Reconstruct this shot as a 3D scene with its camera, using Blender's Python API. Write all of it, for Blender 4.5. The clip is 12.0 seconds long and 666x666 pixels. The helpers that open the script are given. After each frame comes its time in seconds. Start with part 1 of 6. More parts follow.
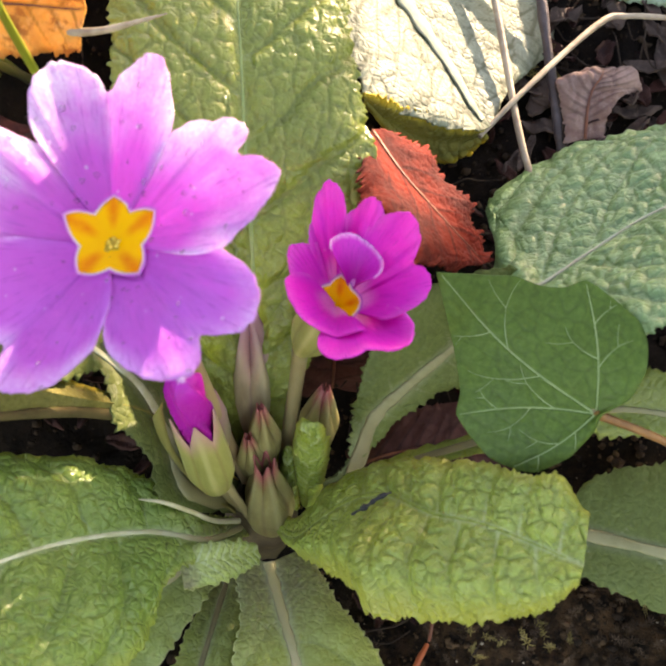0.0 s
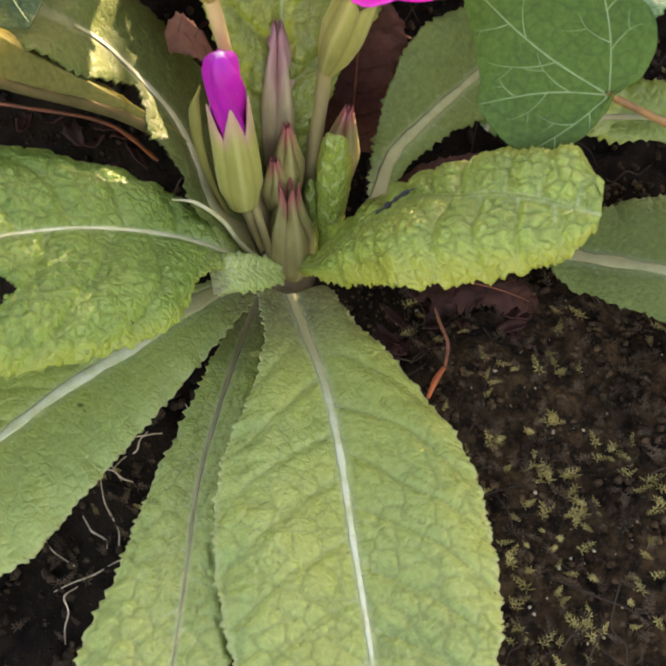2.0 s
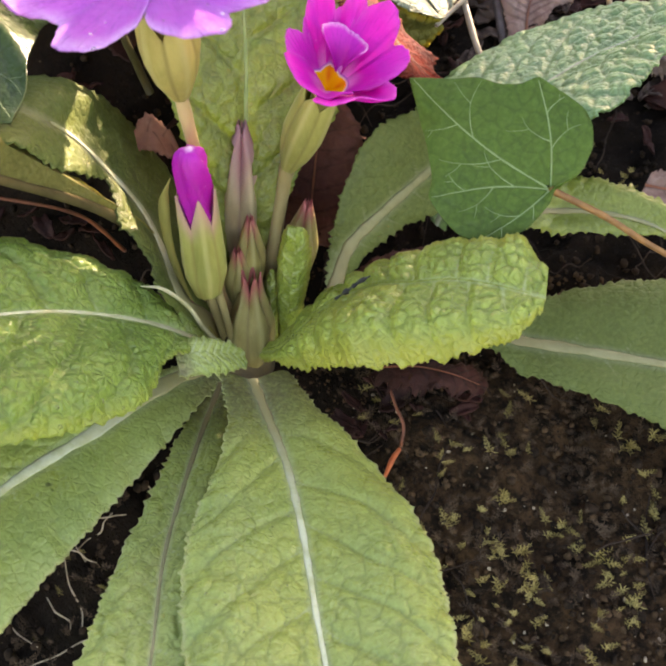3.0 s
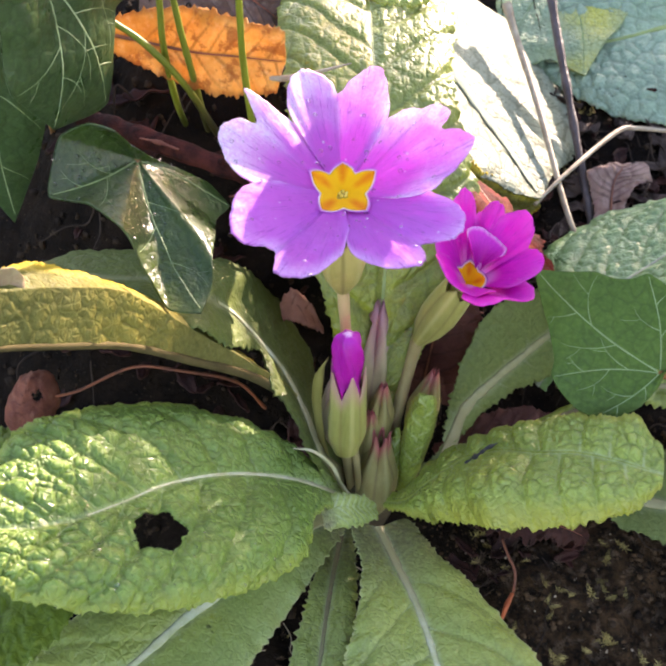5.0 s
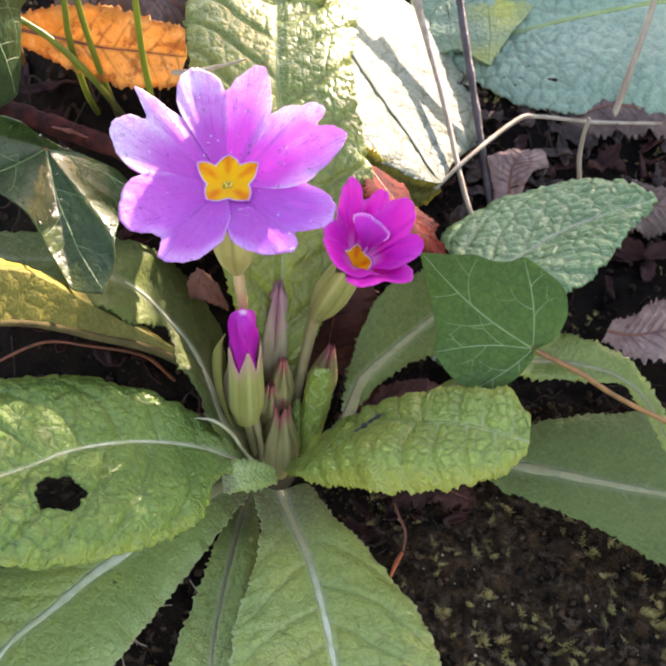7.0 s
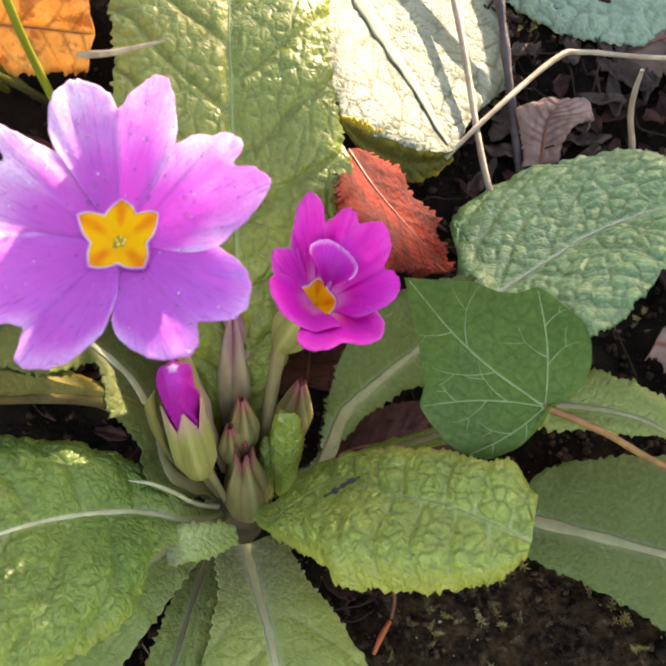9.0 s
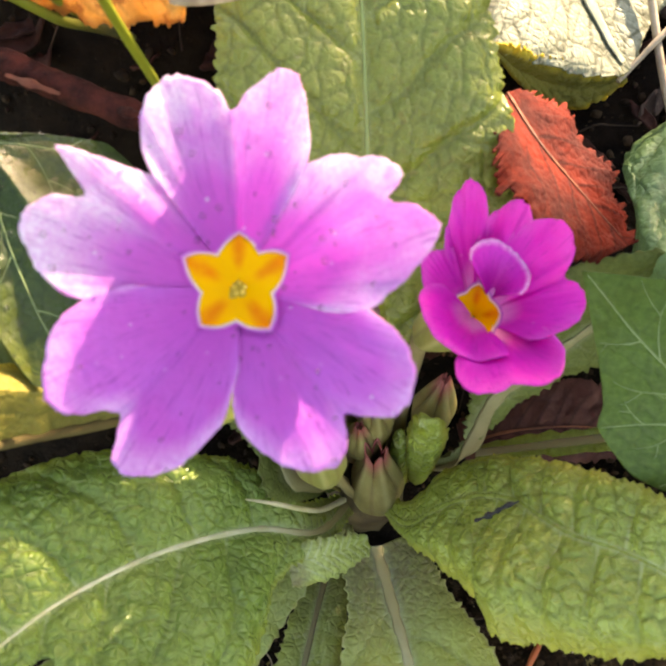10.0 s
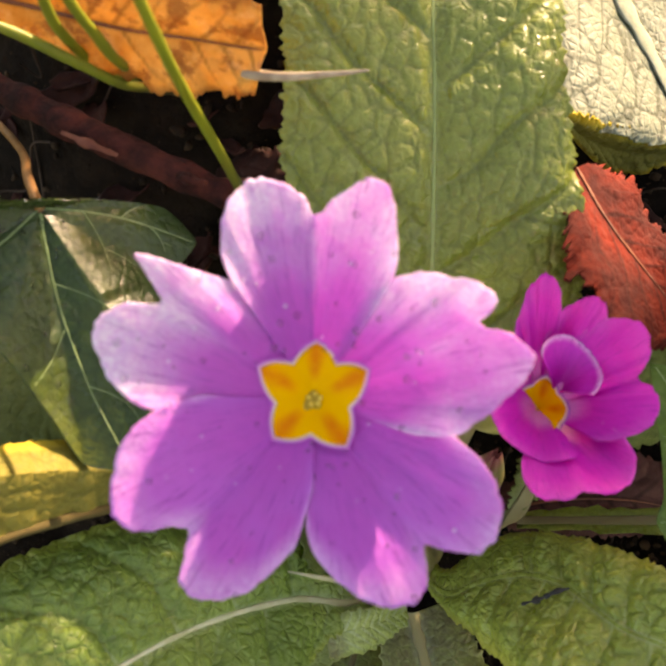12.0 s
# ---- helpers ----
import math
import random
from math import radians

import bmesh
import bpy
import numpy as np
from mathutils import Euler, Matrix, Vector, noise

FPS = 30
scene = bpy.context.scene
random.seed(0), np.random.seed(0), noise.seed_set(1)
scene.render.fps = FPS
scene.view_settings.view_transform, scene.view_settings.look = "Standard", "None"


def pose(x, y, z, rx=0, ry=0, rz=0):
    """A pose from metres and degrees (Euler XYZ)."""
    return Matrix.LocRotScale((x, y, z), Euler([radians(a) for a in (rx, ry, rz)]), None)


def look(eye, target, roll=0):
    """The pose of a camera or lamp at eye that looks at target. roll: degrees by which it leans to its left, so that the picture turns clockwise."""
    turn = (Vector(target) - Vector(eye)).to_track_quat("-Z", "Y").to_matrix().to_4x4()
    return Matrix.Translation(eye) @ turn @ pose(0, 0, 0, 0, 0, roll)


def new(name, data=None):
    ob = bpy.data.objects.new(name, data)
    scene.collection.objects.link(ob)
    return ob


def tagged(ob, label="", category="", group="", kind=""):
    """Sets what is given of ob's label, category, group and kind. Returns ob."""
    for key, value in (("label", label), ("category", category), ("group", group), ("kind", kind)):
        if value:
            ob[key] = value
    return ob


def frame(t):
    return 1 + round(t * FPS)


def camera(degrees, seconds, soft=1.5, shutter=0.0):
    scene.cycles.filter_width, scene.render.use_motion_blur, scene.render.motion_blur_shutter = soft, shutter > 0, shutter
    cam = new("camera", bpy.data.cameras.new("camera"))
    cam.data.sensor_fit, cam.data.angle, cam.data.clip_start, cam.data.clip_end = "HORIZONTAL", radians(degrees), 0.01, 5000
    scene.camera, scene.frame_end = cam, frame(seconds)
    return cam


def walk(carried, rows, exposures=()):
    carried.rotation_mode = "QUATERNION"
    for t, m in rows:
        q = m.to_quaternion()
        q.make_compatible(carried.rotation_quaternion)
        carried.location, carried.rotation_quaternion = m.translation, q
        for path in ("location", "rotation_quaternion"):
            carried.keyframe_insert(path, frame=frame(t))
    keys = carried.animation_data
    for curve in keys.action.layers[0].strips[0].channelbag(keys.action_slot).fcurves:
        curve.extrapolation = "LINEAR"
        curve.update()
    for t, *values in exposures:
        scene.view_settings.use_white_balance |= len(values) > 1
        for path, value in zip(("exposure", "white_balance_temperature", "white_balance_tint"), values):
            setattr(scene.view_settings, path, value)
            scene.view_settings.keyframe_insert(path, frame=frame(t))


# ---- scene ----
cam = camera(32.74, 12.0, soft=2.5)
cam.data.dof.use_dof, cam.data.dof.focus_distance, cam.data.dof.aperture_fstop = True, 0.155, 90
PATH = [
    (0.0, (0.0258, -0.0479, 0.1504), (0.0033, 0.0436, -0.0261), -8.56),
    (0.4, (0.0232, -0.0588, 0.1446), (-0.0024, 0.0291, -0.0331), -10.23),
    (0.5, (0.0231, -0.0609, 0.1446), (-0.0026, 0.0274, -0.0330), -10.25),
    (1.0, (0.0249, -0.0696, 0.1425), (0.0023, 0.0236, -0.0330), -8.50),
    (1.5, (0.0219, -0.0814, 0.1383), (0.0009, 0.0138, -0.0363), -7.03),
    (2.0, (0.0229, -0.0878, 0.1366), (0.0046, 0.0119, -0.0358), -5.40),
    (2.5, (0.0222, -0.0925, 0.1338), (0.0072, 0.0159, -0.0337), -2.98),
    (2.7, (0.0220, -0.0936, 0.1360), (0.0114, 0.0185, -0.0293), -1.48),
    (4.3, (0.0191, -0.0969, 0.1502), (0.0089, 0.0330, -0.0015), 0.18),
    (4.5, (0.0145, -0.0963, 0.1518), (0.0044, 0.0336, 0.0001), 0.38),
    (5.0, (0.0009, -0.0975, 0.1628), (-0.0071, 0.0298, 0.0088), 1.26),
    (5.5, (0.0012, -0.1044, 0.1728), (-0.0048, 0.0215, 0.0175), 2.04),
    (6.0, (0.0011, -0.1065, 0.1775), (-0.0048, 0.0198, 0.0225), 2.11),
    (6.5, (0.0083, -0.1068, 0.1769), (0.0021, 0.0171, 0.0200), 2.34),
    (7.0, (0.0125, -0.1035, 0.1733), (0.0098, 0.0201, 0.0160), 3.27),
    (7.2, (0.0116, -0.1001, 0.1728), (0.0079, 0.0245, 0.0164), 2.53),
    (8.8, (0.0233, -0.0633, 0.1682), (0.0022, 0.0382, -0.0029), -5.58),
    (9.0, (0.0260, -0.0570, 0.1606), (0.0094, 0.0390, -0.0141), -3.97),
    (9.5, (0.0198, -0.0397, 0.1570), (-0.0028, 0.0440, -0.0233), -9.22),
    (10.0, (0.0149, -0.0270, 0.1476), (-0.0134, 0.0348, -0.0405), -17.75),
    (10.5, (0.0109, -0.0181, 0.1467), (-0.0191, 0.0372, -0.0432), -21.53),
    (11.0, (0.0044, -0.0232, 0.1511), (-0.0279, 0.0312, -0.0386), -21.92),
    (11.5, (0.0080, -0.0164, 0.1509), (-0.0198, 0.0417, -0.0384), -16.99),
    (12.0, (0.0072, -0.0173, 0.1482), (-0.0197, 0.0404, -0.0415), -15.70),
]
EXPOSURES = [(0.0, 2.78, 8200, 25), (2.7, 2.97, 8400, 26), (4.3, 2.77, 7050, 26), (5.5, 2.72, 7000, 27), (7.2, 2.71, 7000, 27), (8.8, 2.74, 7800, 22), (11.4, 2.81, 9400, 24), (12.0, 2.27, 9400, 25)]
walk(cam, [(t, look(eye, target, roll)) for t, eye, target, roll in PATH], EXPOSURES)

# ---- light ----
SUN_AZ, SUN_EL = radians(29.5), radians(11)   # from +y towards +x, above the horizon
world = bpy.data.worlds.new("sky")
world.use_nodes = True
scene.world = world
wn = world.node_tree.nodes
sky = wn.new("ShaderNodeTexSky")
sky.sky_type, sky.sun_disc = "NISHITA", False
sky.sun_elevation, sky.sun_rotation = SUN_EL, SUN_AZ
world.node_tree.links.new(sky.outputs["Color"], wn["Background"].inputs["Color"])
wn["Background"].inputs["Strength"].default_value = 0.15
sun = new("sun", bpy.data.lights.new("sun", "SUN"))
sun.data.energy, sun.data.angle, sun.data.color = 2.9, radians(0.6), (1.0, 0.91, 0.77)
sun_way = Vector((math.sin(SUN_AZ) * math.cos(SUN_EL), math.cos(SUN_AZ) * math.cos(SUN_EL), math.sin(SUN_EL)))
sun.matrix_world = look(sun_way * 3, (0, 0, 0))

MM = 0.001
SHADE_EDGE = 3.0   # where the added stump's shade begins, across the sun's direction
rng = np.random.default_rng(7)


# ---- materials ----
def material(name):
    mat = bpy.data.materials.new(name)
    mat.use_nodes = True
    nodes = mat.node_tree.nodes
    return mat, nodes, mat.node_tree.links, nodes["Principled BSDF"], nodes["Material Output"]


def mixed(nodes, links, fac, a, b, mode="MIX"):
    m = nodes.new("ShaderNodeMix")
    m.data_type, m.blend_type = "RGBA", mode
    for socket, value in ((m.inputs["Factor"], fac), (m.inputs["A"], a), (m.inputs["B"], b)):
        if hasattr(value, "is_output"):
            links.new(value, socket)
        elif isinstance(value, (int, float)):
            socket.default_value = value
        else:
            socket.default_value = (*value, 1)
    return m.outputs["Result"]


def ramp(nodes, links, value, lo, hi, a=0.0, b=1.0):
    m = nodes.new("ShaderNodeMapRange")
    m.interpolation_type = "SMOOTHSTEP"
    links.new(value, m.inputs["Value"])
    for key, v in (("From Min", lo), ("From Max", hi), ("To Min", a), ("To Max", b)):
        m.inputs[key].default_value = v
    return m.outputs["Result"]


def noise_out(nodes, links, scale, detail=4.0, rough=0.6, coord=None, stretch=None):
    n = nodes.new("ShaderNodeTexNoise")
    n.inputs["Scale"].default_value, n.inputs["Detail"].default_value, n.inputs["Roughness"].default_value = scale, detail, rough
    if coord is None:
        coord = nodes.new("ShaderNodeTexCoord").outputs["Object"]
    if stretch:
        mp = nodes.new("ShaderNodeMapping")
        mp.inputs["Scale"].default_value = stretch
        links.new(coord, mp.inputs["Vector"])
        coord = mp.outputs["Vector"]
    links.new(coord, n.inputs["Vector"])
    return n.outputs["Fac"]


def attr(nodes, name):
    a = nodes.new("ShaderNodeAttribute")
    a.attribute_name = name
    return a.outputs["Fac"]


def bumped(nodes, links, shader, height, strength, distance, before=None):
    b = nodes.new("ShaderNodeBump")
    b.inputs["Strength"].default_value, b.inputs["Distance"].default_value = strength, distance
    links.new(height, b.inputs["Height"])
    if before:
        links.new(before, b.inputs["Normal"])
    links.new(b.outputs["Normal"], shader.inputs["Normal"])
    return b.outputs["Normal"]


def glowing_through(nodes, links, shader, out, colour, share, normal=None):
    """Thin tissue: a share of the light passes through it."""
    t = nodes.new("ShaderNodeBsdfTranslucent")
    links.new(colour, t.inputs["Color"])
    if normal:
        links.new(normal, t.inputs["Normal"])
    m = nodes.new("ShaderNodeMixShader")
    m.inputs["Fac"].default_value = share
    links.new(shader.outputs[0], m.inputs[1])
    links.new(t.outputs[0], m.inputs[2])
    links.new(m.outputs[0], out.inputs["Surface"])


def leaf_material(name, base, deep, vein, blotch=None, gloss=0.42, through_share=0.28, edge=None, net=0.35, spot=0.0, wet=0.12, streak=0.32, shine=0.36, edge_from=0.55, foot=None, micro=0.4):
    """Green leaf: mottled blade, paler main veins, net darkened for crease shade, fine hairs and dew as relief."""
    mat, nodes, links, bsdf, out = material(name)
    colour = mixed(nodes, links, ramp(nodes, links, noise_out(nodes, links, 70, 5), 0.3, 0.7), base, deep)
    if blotch:
        colour = mixed(nodes, links, ramp(nodes, links, noise_out(nodes, links, 28, 3), 0.46, 0.68), colour, blotch)
    # brown petiole colour at the base, with shading near the crown mixed in
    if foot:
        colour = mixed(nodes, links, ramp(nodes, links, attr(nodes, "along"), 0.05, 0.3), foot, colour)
    fine = noise_out(nodes, links, 1500, 4)
    colour = mixed(nodes, links, ramp(nodes, links, fine, 0.35, 0.75, 0.0, 0.35), colour, [min(1, c * 1.7 + 0.01) for c in base])
    # vein net, its colour also darkened for the shade in the creases
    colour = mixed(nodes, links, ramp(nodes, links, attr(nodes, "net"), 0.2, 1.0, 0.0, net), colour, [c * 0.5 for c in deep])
    colour = mixed(nodes, links, ramp(nodes, links, attr(nodes, "vein"), 0.2, 0.75, 0.0, streak), colour, vein)
    if edge:
        colour = mixed(nodes, links, ramp(nodes, links, attr(nodes, "rim"), edge_from, 1.0), colour, edge)
    if spot:
        dots = ramp(nodes, links, noise_out(nodes, links, 330, 2), 0.74, 0.77, 0.0, spot)
        colour = mixed(nodes, links, dots, colour, (0.02, 0.015, 0.01))
    links.new(colour, bsdf.inputs["Base Color"])
    rough = ramp(nodes, links, noise_out(nodes, links, 240, 3), 0.25, 0.75, gloss - 0.1, gloss + 0.22)
    links.new(rough, bsdf.inputs["Roughness"])
    bsdf.inputs["Specular IOR Level"].default_value = shine
    bsdf.inputs["Coat Weight"].default_value = wet
    bsdf.inputs["Coat Roughness"].default_value = 0.16
    vor = nodes.new("ShaderNodeTexVoronoi")
    vor.feature = "DISTANCE_TO_EDGE"
    vor.inputs["Scale"].default_value = 900
    links.new(nodes.new("ShaderNodeTexCoord").outputs["Object"], vor.inputs["Vector"])
    n1 = bumped(nodes, links, bsdf, ramp(nodes, links, vor.outputs["Distance"], 0.0, 0.25), micro, 0.0002)
    n2 = bumped(nodes, links, bsdf, fine, 0.6, 0.0002, n1)
    links.new(n2, bsdf.inputs["Coat Normal"])
    glowing_through(nodes, links, bsdf, out, mixed(nodes, links, 0.5, colour, (base[0] * 1.6, base[1] * 1.7, base[2] * 0.6)), through_share, n2)
    return mat


def dead_material(name, base, deep, pale, through_share=0.15, gloss=0.7, scorch=None):
    mat, nodes, links, bsdf, out = material(name)
    colour = mixed(nodes, links, ramp(nodes, links, noise_out(nodes, links, 110, 6, 0.7), 0.35, 0.65), base, deep)
    colour = mixed(nodes, links, ramp(nodes, links, noise_out(nodes, links, 600, 4), 0.5, 0.85, 0.0, 0.5), colour, pale)
    bsdf.inputs["Specular IOR Level"].default_value = 0.2
    colour = mixed(nodes, links, ramp(nodes, links, attr(nodes, "vein"), 0.3, 0.9, 0.0, 0.6), colour, [c * 0.4 for c in deep])
    if scorch:
        colour = mixed(nodes, links, ramp(nodes, links, noise_out(nodes, links, 420, 5, 0.7), 0.5, 0.62, 0.0, 0.7), colour, scorch)
        colour = mixed(nodes, links, ramp(nodes, links, attr(nodes, "rim"), 0.8, 1.0, 0.0, 0.55), colour, scorch)
    links.new(colour, bsdf.inputs["Base Color"])
    bsdf.inputs["Roughness"].default_value = gloss
    n1 = bumped(nodes, links, bsdf, noise_out(nodes, links, 900, 5), 0.8, 0.0004)
    glowing_through(nodes, links, bsdf, out, colour, through_share, n1)
    return mat


def petal_material(name, inner, outer, frost, streak, through_share=0.4, frosting=0.75, bloom=0.12, dew=0.4, frost_from=0.5, heart=None):
    """Petal tissue: 'rad' runs from throat to rim, 'fan' across; veins run along it, the rim is frosted, dew stands on it."""
    mat, nodes, links, bsdf, out = material(name)
    rad, fan = attr(nodes, "rad"), attr(nodes, "fan")
    both = nodes.new("ShaderNodeCombineXYZ")
    links.new(rad, both.inputs["X"]), links.new(fan, both.inputs["Y"])
    colour = mixed(nodes, links, ramp(nodes, links, rad, 0.15, 0.85), inner, outer)
    if heart:
        colour = mixed(nodes, links, ramp(nodes, links, rad, 0.22, 0.5), heart, colour)
    mottle = noise_out(nodes, links, 150, 3)
    colour = mixed(nodes, links, ramp(nodes, links, mottle, 0.42, 0.66, 0.0, 0.55), colour, inner)
    grain = noise_out(nodes, links, 2600, 5, 0.75)
    patch = noise_out(nodes, links, 130, 3)
    white = colour
    share = None
    for value in (ramp(nodes, links, rad, frost_from, 1.02), ramp(nodes, links, grain, 0.34, 0.64, 0.55 * frosting, frosting), ramp(nodes, links, patch, 0.36, 0.6, 0.3, 1.0)):
        if share is None:
            share = value
            continue
        m = nodes.new("ShaderNodeMath")
        m.operation = "MULTIPLY"
        links.new(share, m.inputs[0]), links.new(value, m.inputs[1])
        share = m.outputs[0]
    colour = mixed(nodes, links, share, colour, frost)
    lines = noise_out(nodes, links, 1.0, 5, 0.65, both.outputs[0], (4.5, 60, 1))
    colour = mixed(nodes, links, ramp(nodes, links, lines, 0.55, 0.63, 0.0, 0.6), colour, streak)
    drops = nodes.new("ShaderNodeTexVoronoi")
    drops.inputs["Scale"].default_value = 700
    links.new(nodes.new("ShaderNodeTexCoord").outputs["Object"], drops.inputs["Vector"])
    few = nodes.new("ShaderNodeSeparateColor")
    links.new(drops.outputs["Color"], few.inputs[0])
    dot = nodes.new("ShaderNodeMath")
    dot.operation = "MULTIPLY"
    links.new(ramp(nodes, links, drops.outputs["Distance"], 0.06, 0.17, 1.0, 0.0), dot.inputs[0])
    links.new(ramp(nodes, links, few.outputs[0], 0.62, 0.85, 0.0, dew), dot.inputs[1])
    colour = mixed(nodes, links, dot.outputs[0], colour, (0.88, 0.72, 0.92))
    links.new(colour, bsdf.inputs["Base Color"])
    bsdf.inputs["Roughness"].default_value = 0.48
    bsdf.inputs["Sheen Weight"].default_value = bloom
    n0 = bumped(nodes, links, bsdf, lines, 0.3, 0.0002)
    n0 = bumped(nodes, links, bsdf, noise_out(nodes, links, 260, 3), 0.5, 0.0009, n0)
    n1 = bumped(nodes, links, bsdf, grain, 0.45, 0.00014, n0)
    n2 = bumped(nodes, links, bsdf, dot.outputs[0], 0.6, 0.0003, n1)
    glowing_through(nodes, links, bsdf, out, colour, through_share, n2)
    return mat


def eye_material():
    """Yellow eye, orange along the middle of each point."""
    mat, nodes, links, bsdf, out = material("yellow_eye")
    rad, fan = attr(nodes, "rad"), attr(nodes, "fan")
    tint = nodes.new("ShaderNodeMath")
    tint.operation = "MULTIPLY"
    links.new(ramp(nodes, links, rad, 0.22, 0.6), tint.inputs[0])
    links.new(ramp(nodes, links, fan, 0.35, 1.0, 0.0, 0.9), tint.inputs[1])
    colour = mixed(nodes, links, tint.outputs[0], (0.93, 0.45, 0.002), (0.82, 0.19, 0.001))
    colour = mixed(nodes, links, ramp(nodes, links, noise_out(nodes, links, 700, 4), 0.4, 0.7, 0.0, 0.35), colour, (0.95, 0.50, 0.003))
    links.new(colour, bsdf.inputs["Base Color"])
    bsdf.inputs["Roughness"].default_value = 0.6
    bsdf.inputs["Specular IOR Level"].default_value = 0.15
    n1 = bumped(nodes, links, bsdf, noise_out(nodes, links, 2000, 4), 0.4, 0.0001)
    glowing_through(nodes, links, bsdf, out, colour, 0.2, n1)
    return mat


def eye_rim_material():
    mat, nodes, links, bsdf, out = material("pale_eye_rim")
    colour = mixed(nodes, links, ramp(nodes, links, attr(nodes, "rad"), 0.87, 0.985), (0.93, 0.74, 0.50), (0.58, 0.11, 0.55))
    colour = mixed(nodes, links, ramp(nodes, links, noise_out(nodes, links, 900, 4), 0.5, 0.75, 0.0, 0.3), colour, (0.70, 0.32, 0.62))
    links.new(colour, bsdf.inputs["Base Color"])
    n1 = bumped(nodes, links, bsdf, noise_out(nodes, links, 1500, 4), 0.4, 0.0001)
    glowing_through(nodes, links, bsdf, out, colour, 0.3, n1)
    return mat


def plain_material(name, base, deep, scale=300, gloss=0.55, relief=0.0002, grain=None, through_share=0.0, tip=None, foot=None, tip_from=0.86, ribs=None):
    mat, nodes, links, bsdf, out = material(name)
    colour = mixed(nodes, links, ramp(nodes, links, noise_out(nodes, links, scale, 5, 0.65, None, grain), 0.35, 0.68), base, deep)
    if ribs:
        colour = mixed(nodes, links, ramp(nodes, links, attr(nodes, "fan"), 0.0, 0.28, 0.6, 0.0), colour, ribs[0])
        colour = mixed(nodes, links, ramp(nodes, links, attr(nodes, "fan"), 0.7, 1.0, 0.0, 0.5), colour, ribs[1])
    if tip:
        colour = mixed(nodes, links, ramp(nodes, links, attr(nodes, "rad"), tip_from, 1.0), colour, tip)
    if foot:
        colour = mixed(nodes, links, ramp(nodes, links, attr(nodes, "rad"), 0.12, 0.5), foot, colour)
    links.new(colour, bsdf.inputs["Base Color"])
    bsdf.inputs["Roughness"].default_value = gloss
    bsdf.inputs["Specular IOR Level"].default_value = 0.35 if gloss < 0.7 else 0.12
    n1 = bumped(nodes, links, bsdf, noise_out(nodes, links, scale * 4, 4, 0.6, None, grain), 0.6, relief)
    if through_share:
        glowing_through(nodes, links, bsdf, out, colour, through_share, n1)
    return mat


def soil_material():
    mat, nodes, links, bsdf, out = material("damp_soil")
    # dark soil; shade of the bank and leaf gaps deepens its colour
    colour = mixed(nodes, links, ramp(nodes, links, noise_out(nodes, links, 150, 8, 0.7), 0.35, 0.7), (0.006, 0.0036, 0.0022), (0.021, 0.012, 0.007))
    colour = mixed(nodes, links, ramp(nodes, links, noise_out(nodes, links, 60, 5, 0.6), 0.55, 0.72, 0.0, 0.6), colour, (0.027, 0.019, 0.011))
    # brown loam only near the front right, where the soil is less shaded
    loam = mixed(nodes, links, ramp(nodes, links, noise_out(nodes, links, 420, 6, 0.7), 0.38, 0.66), (0.013, 0.0078, 0.0045), (0.088, 0.047, 0.021))
    here = nodes.new("ShaderNodeMath")
    here.operation = "MULTIPLY"
    off = nodes.new("ShaderNodeVectorMath")
    off.operation = "DISTANCE"
    links.new(nodes.new("ShaderNodeTexCoord").outputs["Object"], off.inputs[0])
    off.inputs[1].default_value = (0.075, -0.06, 0.0)
    links.new(ramp(nodes, links, off.outputs["Value"], 0.06, 0.085, 1.0, 0.0), here.inputs[0])
    links.new(ramp(nodes, links, noise_out(nodes, links, 90, 4), 0.3, 0.5, 0.5, 1.0), here.inputs[1])
    colour = mixed(nodes, links, here.outputs[0], colour, loam)
    colour = mixed(nodes, links, ramp(nodes, links, noise_out(nodes, links, 1700, 3, 0.6), 0.68, 0.76, 0.0, 0.6), colour, (0.16, 0.12, 0.075))
    links.new(colour, bsdf.inputs["Base Color"])
    bsdf.inputs["Roughness"].default_value = 0.9
    bsdf.inputs["Specular IOR Level"].default_value = 0.12
    n1 = bumped(nodes, links, bsdf, noise_out(nodes, links, 900, 6, 0.75), 1.0, 0.0012)
    return mat


SOIL = soil_material()
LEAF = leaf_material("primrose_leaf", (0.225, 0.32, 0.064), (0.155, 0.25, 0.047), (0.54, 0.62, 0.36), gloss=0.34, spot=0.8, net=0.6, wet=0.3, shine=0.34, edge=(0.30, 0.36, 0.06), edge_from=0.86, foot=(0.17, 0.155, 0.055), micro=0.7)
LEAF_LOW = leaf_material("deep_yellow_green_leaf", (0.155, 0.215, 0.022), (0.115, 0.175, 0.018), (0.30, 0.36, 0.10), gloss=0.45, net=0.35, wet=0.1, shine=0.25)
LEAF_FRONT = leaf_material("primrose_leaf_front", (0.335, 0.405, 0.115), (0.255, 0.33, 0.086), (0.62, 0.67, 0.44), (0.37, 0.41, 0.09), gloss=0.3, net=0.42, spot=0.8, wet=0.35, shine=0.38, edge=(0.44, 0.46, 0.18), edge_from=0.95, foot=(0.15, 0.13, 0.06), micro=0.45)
LEAF_YOUNG = leaf_material("young_primrose_leaf", (0.305, 0.37, 0.07), (0.225, 0.295, 0.05), (0.52, 0.57, 0.26), gloss=0.34, net=0.34, streak=0.6, wet=0.35, edge=(0.37, 0.37, 0.06), edge_from=0.7, micro=0.65)
